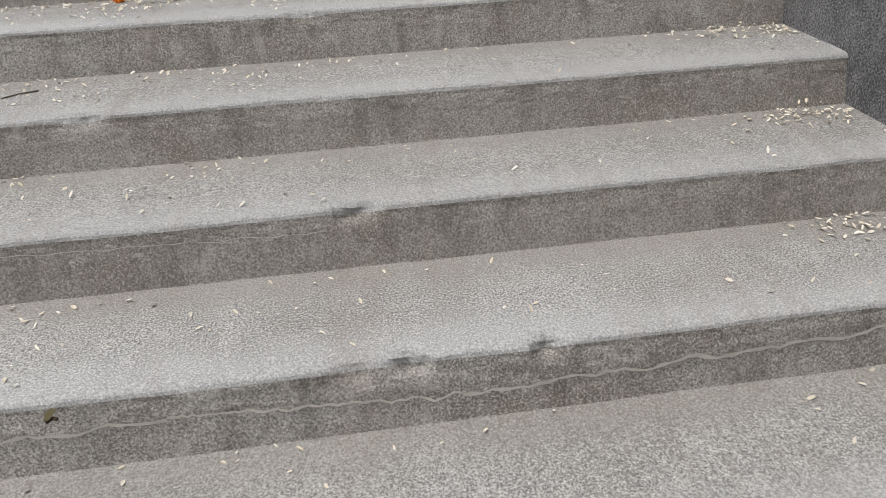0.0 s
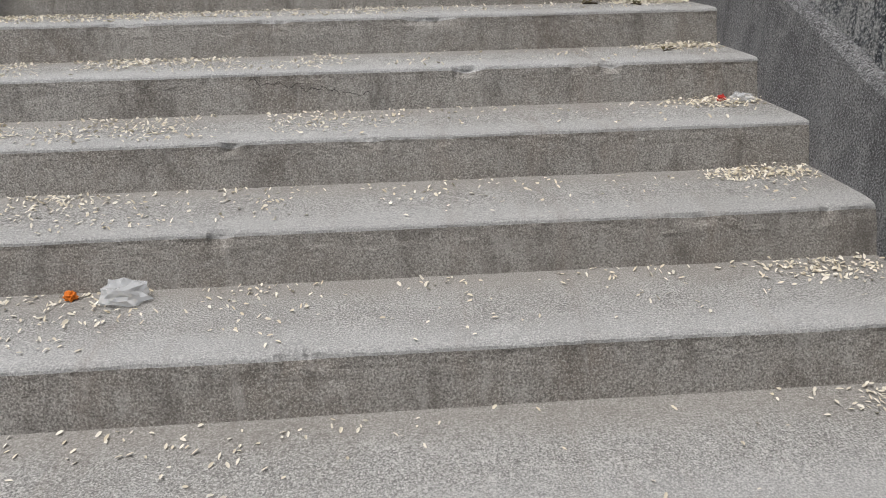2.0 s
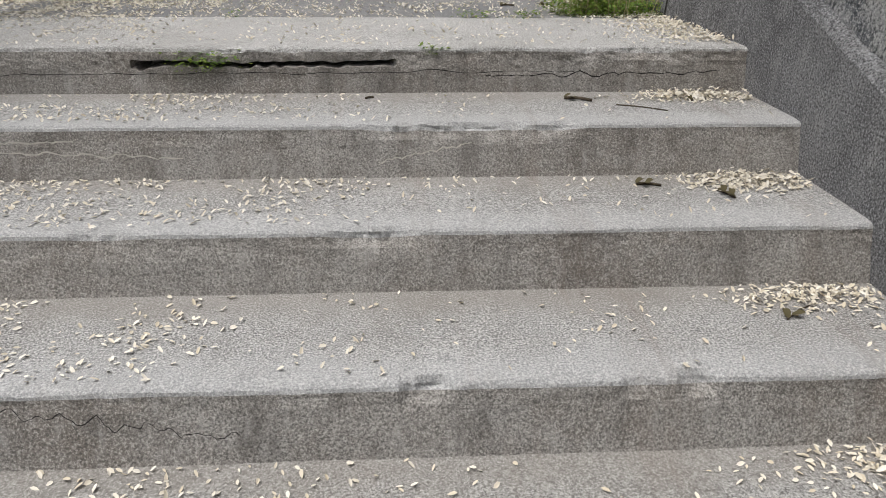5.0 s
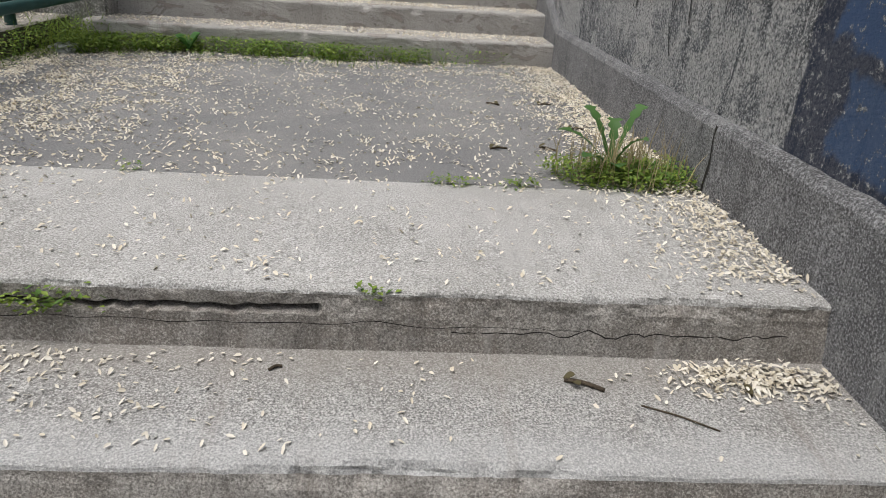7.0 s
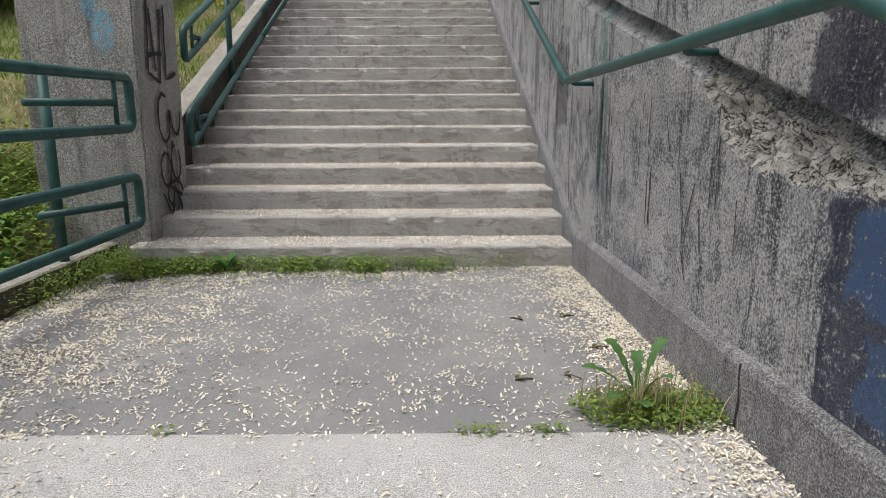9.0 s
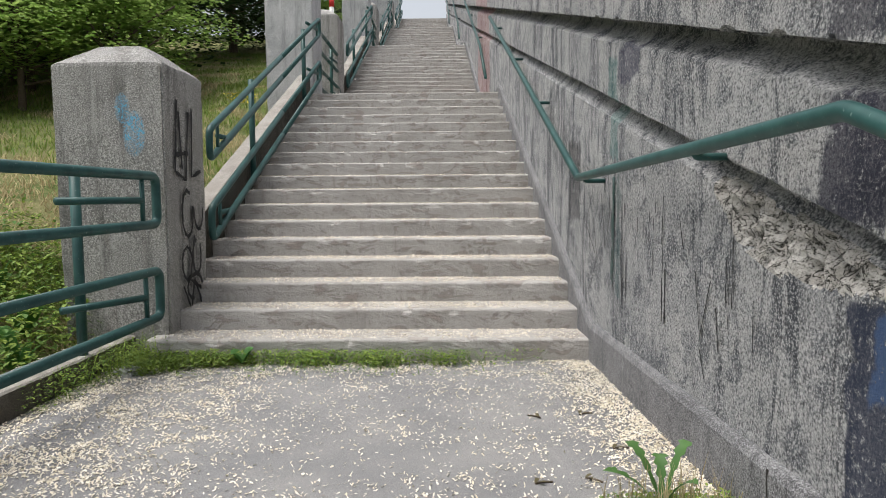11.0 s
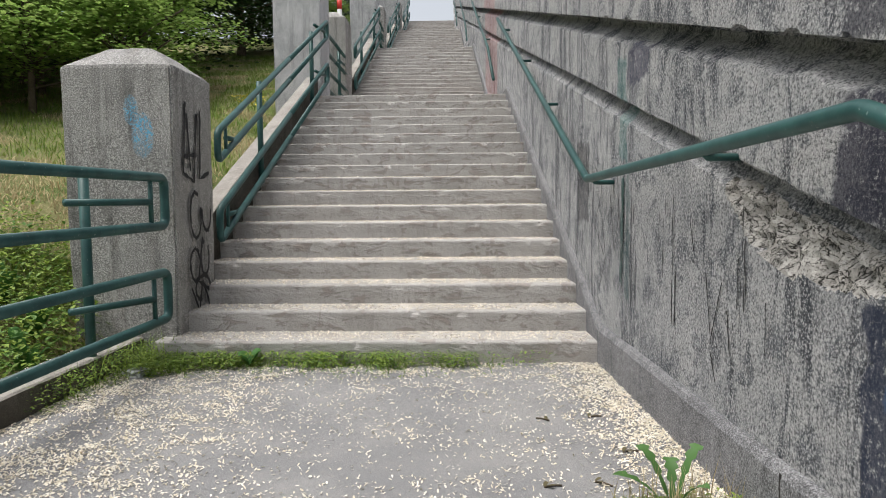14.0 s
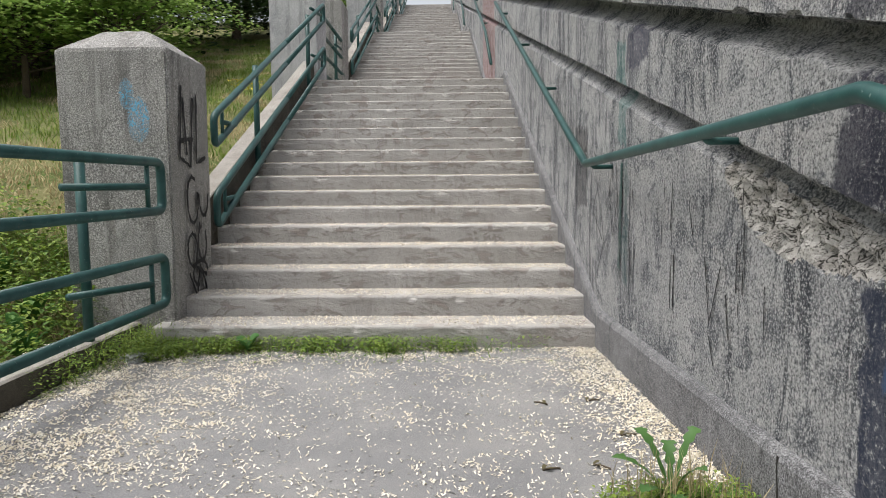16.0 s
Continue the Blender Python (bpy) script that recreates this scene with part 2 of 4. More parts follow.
SEED = leafy("dry_elm_seed", (0.90, 0.85, 0.75), (0.68, 0.60, 0.46), 0.8, 0.08)
WEED = leafy("fresh_weed_leaf", (0.27, 0.36, 0.06), (0.07, 0.16, 0.03))
JAGGED = leafy("jagged_weed_leaf", (0.07, 0.17, 0.045), (0.11, 0.22, 0.065), 0.5)
GRASS = leafy("meadow_grass", (0.26, 0.32, 0.08), (0.12, 0.21, 0.04), 0.8)
STRAW = leafy("dry_straw", (0.56, 0.47, 0.28), (0.30, 0.24, 0.12), 0.85)
LEAF = leafy("tree_leaf", (0.20, 0.34, 0.07), (0.38, 0.50, 0.15), trans=0.45)
# near-black green: the wood's shade is put into the leaf colour
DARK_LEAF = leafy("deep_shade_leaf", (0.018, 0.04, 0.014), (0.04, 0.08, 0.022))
DOCK = leafy("broad_weed_leaf", (0.05, 0.16, 0.035), (0.09, 0.22, 0.05), 0.5)
BARK = concrete("tree_bark", (0.11, 0.085, 0.06), (0.06, 0.045, 0.03), (0.17, 0.14, 0.10), 0.5, 0.3, False, 1.0)
DEAD = leafy("withered_brown_leaf", (0.10, 0.085, 0.045), (0.14, 0.12, 0.06), 0.8)


def plain(name, colour, rough=0.6):
    q = Mat(name, rough)
    return q.done(q.mix(q.ramp(q.noise(25, 3), 0.3, 0.7), colour, tuple(v * 0.8 for v in colour)))


PALE_CRACK = plain("lime_filled_crack", (0.62, 0.585, 0.53), 0.9)
DARK_CRACK = plain("open_crack", (0.035, 0.032, 0.03), 0.95)
BLACK_SPRAY = plain("black_spray_paint", (0.02, 0.02, 0.022), 0.7)
WHITE_PAINT = plain("white_sign_paint", (0.78, 0.78, 0.77), 0.5)
RED_PAINT = plain("red_sign_paint", (0.60, 0.04, 0.03), 0.5)
ORANGE = plain("orange_peel", (0.75, 0.20, 0.02), 0.6)


def film_plastic():
    q = Mat("clear_crumpled_plastic", 0.25)
    q.b.inputs["Alpha"].default_value = 0.4
    return q.done((0.78, 0.80, 0.82), q.noise(60, 4), 0.6, 0.01)


PLASTIC = film_plastic()

# ---- mesh helpers ----
def mesh_of(name, verts, faces, mat, smooth=False, parent=None):
    me = bpy.data.meshes.new(name)
    me.from_pydata([tuple(v) for v in verts], [], [tuple(q) for q in faces])
    for m in mat if isinstance(mat, (list, tuple)) else [mat]:
        me.materials.append(m)
    if smooth:
        me.polygons.foreach_set("use_smooth", [True] * len(me.polygons))
    me.update()
    ob = new(name, me)
    ob.parent = parent
    return ob


def block(name, corners, mat, parent=None, bevel=0.012, cuts=0, rough=0.0):
    """A solid from its eight corners (four below, four above), with worn edges."""
    bm = bmesh.new()
    vs = [bm.verts.new(c) for c in corners]
    for q in ((3, 2, 1, 0), (4, 5, 6, 7), (0, 1, 5, 4), (1, 2, 6, 5), (2, 3, 7, 6), (3, 0, 4, 7)):
        bm.faces.new([vs[i] for i in q])
    if cuts:
        bmesh.ops.subdivide_edges(bm, edges=bm.edges[:], cuts=cuts, use_grid_fill=True)
    if bevel:
        sharp = [e for e in bm.edges if len(e.link_faces) == 2 and e.calc_face_angle() > 0.5]
        bmesh.ops.bevel(bm, geom=sharp, offset=bevel, segments=2, profile=0.6, affect="EDGES")
    if rough:
        for v in bm.verts:
            v.co += noise.noise_vector(v.co * 9) * rough
    me = bpy.data.meshes.new(name)
    bmesh.ops.recalc_face_normals(bm, faces=bm.faces[:])
    bm.to_mesh(me)
    bm.free()
    me.materials.append(mat)
    ob = new(name, me)
    ob.parent = parent
    return ob


def box(name, x0, x1, y0, y1, z0, z1, mat, parent=None, bevel=0.012, cuts=0, rough=0.0):
    c = [(x0, y0), (x1, y0), (x1, y1), (x0, y1)]
    return block(name, [(*q, z0) for q in c] + [(*q, z1) for q in c], mat, parent, bevel, cuts, rough)


def fillet(pts, r):
    """Rounds the corners of a polyline."""
    pts = [Vector(p) for p in pts]
    out = [pts[0]]
    for a, b, c in zip(pts, pts[1:], pts[2:]):
        u, v = (a - b), (c - b)
        k = min(r, u.length * 0.45, v.length * 0.45)
        p, q = b + u.normalized() * k, b + v.normalized() * k
        for i in range(6):
            s = i / 5
            out.append(p * (1 - s) ** 2 + b * 2 * s * (1 - s) + q * s * s)
    return out + [pts[-1]]


def tube(name, pts, r, mat, parent=None, sides=12, corner=0.07):
    pts = fillet(pts, corner) if len(pts) > 2 else [Vector(p) for p in pts]
    verts, faces = [], []
    side = None
    for i, p in enumerate(pts):
        d = (pts[min(i + 1, len(pts) - 1)] - pts[max(i - 1, 0)]).normalized()
        if side is None:
            side = d.cross(Vector((0, 0, 1)) if abs(d.z) < 0.9 else Vector((1, 0, 0))).normalized()
        side = (side - d * side.dot(d)).normalized()
        up = d.cross(side)
        verts += [p + (side * math.cos(a) + up * math.sin(a)) * r for a in (2 * math.pi * j / sides for j in range(sides))]
    for i in range(len(pts) - 1):
        for j in range(sides):
            k = (j + 1) % sides
            faces.append((i * sides + j, i * sides + k, (i + 1) * sides + k, (i + 1) * sides + j))
    faces += [tuple(range(sides))[::-1], tuple(range((len(pts) - 1) * sides, len(pts) * sides))]
    return mesh_of(name, verts, faces, mat, True, parent)


def ribbon(name, pts, width, mat, normal, parent=None):
    """A thin uneven line of paint or crack filling that lies on a surface, raised by 2 mm."""
    pts = [Vector(p) for p in pts]
    nrm = Vector(normal)
    verts, faces = [], []
    for i, p in enumerate(pts):
        d = (pts[min(i + 1, len(pts) - 1)] - pts[max(i - 1, 0)]).normalized()
        w = nrm.cross(d) * width * (0.6 + 0.8 * random.random()) * 0.5
        verts += [p + w + nrm * 0.002, p - w + nrm * 0.002]
        if i:
            faces.append((2 * i - 2, 2 * i - 1, 2 * i + 1, 2 * i))
    return mesh_of(name, verts, faces, mat, False, parent)


def empty(name, label, category, group="", kind="", at=(0, 0, 0)):
    ob = tagged(new(name), label, category, group, kind)
    ob.location = at
    return ob

# ---- plan ----
RISE, RUN = 0.146, 0.408          # lower flight
RISE_UP, RUN_UP = 0.147, 0.335    # flights above the landing
FIRST, PERIOD, STEPS = 3.05, 8.7, 18
TOPS = [i * STEPS * RISE_UP for i in range(6)]


def right_edge(y):
    return 1.6 - 0.036 * max(y, 0)


def left_edge(y):
    return -1.33 - 0.023 * max(y, 0)


def grade(y):
    """Height of the walking line, ramps along the noses, level on landings."""
    if y < 0:
        return max(y, -18 * RUN) * RISE / RUN
    i = min(int(max(y - FIRST, 0) // PERIOD), 3)
    s = y - FIRST - i * PERIOD
    if y < FIRST:
        return 0.0
    return TOPS[i] + RISE_UP + min(s, RUN_UP * 17) * RISE_UP / RUN_UP

# ---- stairs ----
def step(parent, y, z, rise, run, x0, x1, seed, cell, chips, mat, cavity=None, wear=1.0, batter=0.0, broken=(), face=None):
    """One cast step: tread, worn nose with chips broken out, riser."""
    rnd = random.Random(seed)
    n = max(4, int((x1 - x0) / cell))
    hits = [(rnd.uniform(x0, x1), rnd.uniform(0.03, 0.12), rnd.uniform(0.010, 0.028)) for _ in range(chips)] + list(broken)
    prof = [(run + 0.01, 0), (run * 0.5, 0), (0.07, 0), (0.03, -0.001), (0.010, -0.003), (0.003, -0.008), (0, -0.016), (0, -0.026),
            (0, -0.036), (0, -0.044), (0, -0.058), (0, -0.068), (0, -0.1), (0, -rise - 0.02)]
    prof = [(py - batter * max(0, -pz - 0.02) / rise, pz) for py, pz in prof]
    verts, faces = [], []
    for i in range(n + 1):
        x = x0 + (x1 - x0) * i / n
        chip = max([d * max(0, 1 - ((x - c) / w) ** 2) for c, w, d in hits] + [0])
        for j, (py, pz) in enumerate(prof):
            wob = noise.noise((x * 5, seed * 3.1, pz * 20)) * 0.004 * wear + noise.noise((x * 31, seed, pz * 60)) * 0.003 * wear
            yy, zz = py, pz
            if 3 <= j <= 9:
                c = max(0, chip * (0.85 + 0.5 * noise.noise((x * 22, seed, j * 0.2)) + 0.25 * noise.noise((x * 60, seed, j * 0.4))) - 0.003)
                yy += c * (0.1, 0.5, 0.75, 0.7, 0.5, 0.28, 0.1)[j - 3]
                zz -= c * (0.12, 0.45, 0.55, 0.5, 0.35, 0.18, 0.05)[j - 3]
            if cavity and 8 <= j <= 11 and cavity[0] < x < cavity[1]:
                edge = max(0, min(1, (x - cavity[0]) / 0.025, (cavity[1] - x) / 0.03))
                sag = noise.noise((x * 4, 2, 7)) * 0.010 + noise.noise((x * 23, 5, 7)) * 0.006
                gap = 0.017 + 0.018 * max(0, noise.noise((x * 5.5, 8, 1))) + 0.006 * noise.noise((x * 40, 3, 9)) + 0.014 * max(0, 1 - (x - cavity[0]) / 0.12)
                yy += (0.004, 0.11, 0.11, -0.005)[j - 8] * edge
                goal = -0.047 + sag - (0, 0.001, gap - 0.001, gap)[j - 8]
                zz += (goal - zz) * edge
            if j == 0:
                wob = 0
            verts.append((x, y + yy + wob, z + zz + (wob * 0.5 if j < 6 else 0)))
    m = len(prof)
    for i in range(n):
        for j in range(m - 1):
            a = i * m + j
            faces.append((a, a + 1, a + m + 1, a + m))
    k = len(verts)
    verts += [(x0, y + run, z - rise - 0.02), (x1, y + run, z - rise - 0.02)]
    faces += [tuple(range(m - 1, -1, -1)) + (k,), tuple(range(n * m, n * m + m)) + (k + 1,)]
    ob = mesh_of("step", verts, faces, [mat, face or mat], False, parent)
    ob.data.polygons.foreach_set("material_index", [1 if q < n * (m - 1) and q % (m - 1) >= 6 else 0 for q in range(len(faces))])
    return ob


BATTER = 0.055                    # the lower risers lean back
BREAKS = {1: ((0.62, 0.24, 0.035), (0.40, 0.10, 0.03), (0.85, 0.12, 0.03)), 2: ((0.36, 0.13, 0.036),), 3: ((0.47, 0.06, 0.045), (1.02, 0.05, 0.035)),
          4: ((-0.35, 0.04, 0.035),), 5: ((-0.31, 0.04, 0.035),), 6: ((-0.05, 0.07, 0.03),), 8: ((0.07, 0.07, 0.035),), 9: ((0.45, 0.05, 0.04), (0.15, 0.05, 0.04))}
lower = empty("stairs_lower", "grey cast concrete outdoor stairs with chipped noses", "stairs", kind="structure")
for k in range(1, 19):
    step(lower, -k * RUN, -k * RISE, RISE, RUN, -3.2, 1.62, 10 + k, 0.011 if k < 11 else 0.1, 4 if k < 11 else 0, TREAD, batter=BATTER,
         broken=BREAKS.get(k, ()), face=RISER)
step(lower, 0, 0, RISE, 0.72, -3.2, 1.62, 4, 0.008, 10, SLAB, cavity=(-0.47, 0.40), wear=1.8, batter=0.035, face=RISER)


def wander(x0, x1, y, z0, z1, amp, seed, n=60):
    return [(x0 + (x1 - x0) * i / n, y, z0 + (z1 - z0) * i / n + noise.noise((i * 0.23, seed, 1)) * amp + noise.noise((i * 0.9, seed, 5)) * amp * 0.35) for i in range(n + 1)]


for x0, x1, k, z0, z1, amp, seed, mat, w in (
        (-1.5, -0.35, 9, -0.075, -0.06, 0.014, 1, PALE_CRACK, 0.008), (-0.35, 0.25, 9, -0.055, -0.085, 0.012, 2, PALE_CRACK, 0.006),
        (0.25, 1.5, 9, -0.085, -0.05, 0.016, 3, PALE_CRACK, 0.009), (-0.9, -0.2, 1, -0.06, -0.085, 0.012, 4, PALE_CRACK, 0.004),
        (-1.2, -0.5, 1, -0.05, -0.04, 0.01, 5, PALE_CRACK, 0.004), (0.35, 0.62, 1, -0.10, -0.05, 0.01, 6, PALE_CRACK, 0.004),
        (-0.35, 0.1, 3, -0.03, -0.09, 0.02, 7, DARK_CRACK, 0.002), (0.7, 1.5, 0, -0.09, -0.08, 0.014, 8, DARK_CRACK, 0.003),
        (-1.0, 1.0, 0, -0.085, -0.075, 0.012, 9, DARK_CRACK, 0.002), (-0.9, 0, 8, -0.03, -0.05, 0.006, 10, PALE_CRACK, 0.002)):
    lean = BATTER if k else 0.035
    line = [(x, y - 0.010 - lean * max(0, -(z + k * RISE) - 0.02) / RISE, z) for x, y, z in wander(x0, x1, -k * RUN, -k * RISE + z0, -k * RISE + z1, amp, seed)]
    ribbon("crack", line, w, mat, (0, -1, 0), lower)

box("landing_floor", -1.72, 1.66, 0.73, FIRST + 0.02, -0.3, 0.0, ASPHALT, None, 0).name = "floor"
tagged(bpy.data.objects["floor"], "worn dark asphalt landing strewn with elm seeds", "floor", kind="structure")
box("floor_below", -3.2, 1.7, -11.5, -18 * RUN + 0.0, -19 * RISE - 0.3, -19 * RISE, SLAB, None, 0)
tagged(bpy.data.objects["floor_below"], "plain concrete landing at the foot of the stairs", "floor", kind="structure")

for i in range(4):
    flight = empty("stairs_upper", "long grey concrete stair flight strewn with pale seeds", "stairs", kind="structure")
    for k in range(STEPS):
        y = FIRST + i * PERIOD + k * RUN_UP
        last = PERIOD - RUN_UP * 17 if k == STEPS - 1 else RUN_UP
        if i == 3 and k == STEPS - 1:
            last = 12
        step(flight, y, TOPS[i] + (k + 1) * RISE_UP, RISE_UP, last, left_edge(y) - 0.06, right_edge(y) + 0.03,
             100 + i * 20 + k, 0.03 if i == 0 else 0.1, 5 if i == 0 else 3, UPPER, wear=0.9)

# ---- retaining wall on the right ----
def retaining_wall():
    ys = list(np.arange(-11, -0.6, 0.12)) + list(np.arange(-0.6, 3.0, 0.016)) + list(np.arange(3.0, 12, 0.09)) + list(np.arange(12, 37, 0.5))
    ws = list(np.arange(-1.9, 0.3, 0.12)) + list(np.arange(0.3, 0.52, 0.04)) + list(np.arange(0.52, 0.94, 0.014)) + list(np.arange(0.94, 1.2, 0.06)) \
        + list(np.arange(1.2, 1.43, 0.014)) + list(np.arange(1.45, 2.75, 0.2))

    def cove(w, a, b, depth):
        if w < a or w > b:
            return 0.0
        s = (w - a) / (b - a)
        return depth * min(1, (s * 1.6) ** 0.7) if s < 0.93 else depth * (1 - s) / 0.07

    def spall_foot(y):
        return float(np.interp(y, (-1.5, 0.2, 0.44, 0.72, 0.98, 1.15, 1.28), (0.79, 0.775, 0.70, 0.635, 0.61, 0.67, 0.76)))

    verts, faces = [], []
    for y in ys:
        for w in ws:
            z = w + 0.287 * y
            worn = noise.noise((y * 6, w * 6, 1)) * 0.03 + noise.noise((y * 22, w * 22, 2)) * 0.02
            out = cove(w + worn * 0.5, 0.775, 0.885, 0.07) + cove(w + worn * 0.5, 1.225, 1.35, 0.12)
            if w > 1.345:
                out -= 0.045
            elif w > 0.885:
                out -= 0.012
            # spalled strip below the lower groove
            low = spall_foot(y)
            ragged = noise.noise((y * 9, w * 9, 3)) * 0.03
            if -1.5 < y < 1.27 and low + ragged < w < 0.80 + ragged * 0.4:
                ramp_in = min(1, (w - low - ragged) / 0.05)
                out = max(out * 0.6, 0.004 + ramp_in * 0.034 + 0.05 * noise.noise((y * 9, w * 15, 6)) + 0.04 * noise.noise((y * 26, w * 30, 9)))
            out += noise.noise((y * 3, w * 3, 4)) * 0.006 + noise.noise((y * 17, w * 17, 4)) * 0.003
            verts.append((right_edge(y) + 0.04 + out, y, z))
    m = len(ws)
    mats = []
    for i in range(len(ys) - 1):
        for j in range(m - 1):
            a = i * m + j
            faces.append((a, a + 1, a + m + 1, a + m))
            y, w = ys[i], ws[j]
            low = spall_foot(y)
            ragged = noise.noise((y * 9, w * 9, 3)) * 0.03
            mats.append(1 if -1.5 < y < 1.27 and low + ragged - 0.01 < w < 0.80 + ragged * 0.4 else 0)
    k = len(verts)
    far = [(right_edge(y) + 0.7, y, ws[-1] + 0.287 * y) for y in ys] + [(right_edge(y) + 0.7, y, -4.0 + 0.1 * y) for y in ys]
    verts += far
    n = len(ys)
    for i in range(n - 1):
        faces.append((i * m + m - 1, k + i, k + i + 1, i * m + m + m - 1))
        faces.append((k + i, k + n + i, k + n + i + 1, k + i + 1))
        mats += [0, 0]
    ob = mesh_of("wall_east", verts, faces, [WALL, BROKEN])
    ob.data.polygons.foreach_set("material_index", mats)
    return tagged(ob, "tall stained concrete retaining wall with two grooves and graffiti", "wall", kind="structure")


retaining_wall()


def plinth_top(y):
    if y < 2.75:
        return min(0.25, grade(y) + 0.285)
    return max(0.25, grade(y) + 0.10)


def plinth():
    ys = sorted(set(list(np.arange(-11, 12, 0.05)) + list(np.arange(12, 35, 0.25))))
    verts, faces = [], []
    for y in ys:
        t = plinth_top(y) + noise.noise((y * 9, 0, 0)) * 0.006
        w = noise.noise((y * 14, 3, 0)) * 0.006
        x = right_edge(y)
        verts += [(x, y, min(t - 0.5, grade(y) - 0.5)), (x, y, t - 0.1), (x + w * 0.3, y, t - 0.03), (x + 0.012 + w, y, t - 0.008 + w), (x + 0.03, y, t + w), (x + 0.07, y, t + 0.006)]
    for i in range(len(ys) - 1):
        for j in range(5):
            a = i * 6 + j
            faces.append((a, a + 1, a + 7, a + 6))
    return tagged(mesh_of("plinth", verts, faces, PLINTH), "low worn concrete plinth along the wall foot", "plinth", kind="structure")


plinth()

# old paint drips and strokes on the wall
marks = random.Random(21)
wall_east = bpy.data.objects["wall_east"]


def wall_mark(pts, width, mat):
    fine = []
    for (ya, za), (yb, zb) in zip(pts, pts[1:]):
        fine += [(ya + (yb - ya) * i / 8, za + (zb - za) * i / 8) for i in range(8)]
    fine.append(pts[-1])
    ribbon("paint_drip", [(right_edge(y) + 0.036, y, z) for y, z in fine], width, mat, (-1, 0, 0), wall_east)


for pts in (((1.42, 0.78), (1.36, 0.52), (1.27, 0.76)), ((1.36, 0.47), (1.31, 0.36)), ((1.22, 0.66), (1.19, 0.5)), ((2.9, 1.1), (2.8, 0.75), (2.7, 1.0)), ((3.1, 0.95), (3.0, 0.7), (3.15, 0.5)),
            ((2.75, 1.25), (2.62, 0.55)), ((3.3, 1.3), (3.1, 1.15), (3.3, 0.9), (3.05, 0.72)), ((3.6, 1.5), (3.45, 1.0)), ((1.6, 1.0), (1.55, 0.86))):
    wall_mark(pts, 0.008, BLACK_SPRAY)
for i in range(24):
    y = marks.choice((2.2, 2.35, 2.5, 1.75, 1.9, 3.3, 3.8, 1.05)) + marks.gauss(0, 0.07)
    z = marks.uniform(0.55, 1.15)
    wall_mark(((y, z), (y + marks.gauss(0, 0.006), z - marks.uniform(0.06, 0.28))), marks.uniform(0.004, 0.010), BLACK_SPRAY)
for i in range(5):
    y = 2.62 + marks.gauss(0, 0.03)
    wall_mark(((y, 1.2), (y + 0.02, marks.uniform(0.55, 0.8))), 0.012, GREEN)
ribbon("joint", [(1.5735, 0.735 + 0.006 * math.sin(i), 0.235 - i * 0.026) for i in range(10)], 0.012, DARK_CRACK, (-1, 0, 0), bpy.data.objects["plinth"])

# ---- handrail on the right wall ----
def wall_rail(points, brackets, label):
    rail = empty("wall_handrail", label, "handrail", "handrails on the wall")
    tube("pipe", points, 0.0255, GREEN, rail, 14, 0.03)
    for x, y, z in brackets:
        tube("bracket", [(x, y, z - 0.005), (x + 0.01, y, z - 0.03), (right_edge(y) + 0.05, y, z - 0.03)], 0.014, GREEN, rail, 8, 0.02)
    return rail


slope = RISE_UP / RUN_UP
wall_rail([(1.52, -7.3, 1.284 - 7.57 * RISE / RUN), (1.50, 0.273, 1.284), (1.402, 3.0, 1.207), (1.185, 9.16, 3.84)],
          [(1.468, 1.15, 1.259), (1.408, 2.84, 1.212), (1.34, 4.75, 1.955), (1.28, 6.46, 2.686), (1.21, 8.4, 3.515), (1.505, -1.6, 0.614), (1.51, -4.5, -0.424)], "green painted steel pipe handrail bracketed to the wall")
for i in range(1, 4):
    y = FIRST + i * PERIOD - 0.7
    x = right_edge(y) - 0.09
    z = TOPS[i]
    wall_rail([(x + 0.03, y - 1.5, z + 0.35), (x, y - 0.1, z + 1.17), (x - 0.2, y + 6.5, z + 1.17 + 6.5 * slope)],
              [(x - 0.03, y + 1.0, z + 1.6), (x - 0.1, y + 3.5, z + 2.7), (x - 0.17, y + 5.8, z + 3.7)], "green steel pipe handrail on the upper wall")

# ---- railings on the left ----
def railing(y0, y1, base, rise, x, posts, label, dx=0.0, bars=(1.24, 0.92, 0.61, 0.295), back=0.05):
    """Two long pipe loops one above the other, carried by posts with short stubs."""
    rail = empty("pipe_railing", label, "railing", "pipe railings", at=(0, 0, 0))
    def at(y, h, off=0.0):
        return (x + dx * (y - y0) + off, y, base + rise * (y - y0) + h)
    for a, b in ((bars[0], bars[1]), (bars[2], bars[3])):
        mid = (y0 + y1) / 2
        tube("loop", [at(mid, a), at(y1, a), at(y1, b), at(mid, b)], 0.030, GREEN, rail)
        tube("loop", [at(mid, a), at(y0, a), at(y0, b), at(mid, b)], 0.030, GREEN, rail)
        for y in (y0 + 0.2, y1 - 0.2):
            tube("bar", [at(y, a), at(y, b)], 0.016, GREEN, rail, 8)
            q = 0.5 if y < mid else -0.5
            tube("stub", [at(y, (a + b) / 2), (at(y + q, 0, -back)[0], y + q, at(y, (a + b) / 2)[2] + rise * q * 0.1)], 0.022, GREEN, rail, 8)
    for y in posts:
        p = at(y, 0, -back)
        tube("post", [(p[0], y, p[2] + 0.02), (p[0], y, p[2] + bars[0] + 0.03)], 0.030, GREEN, rail)
    return rail


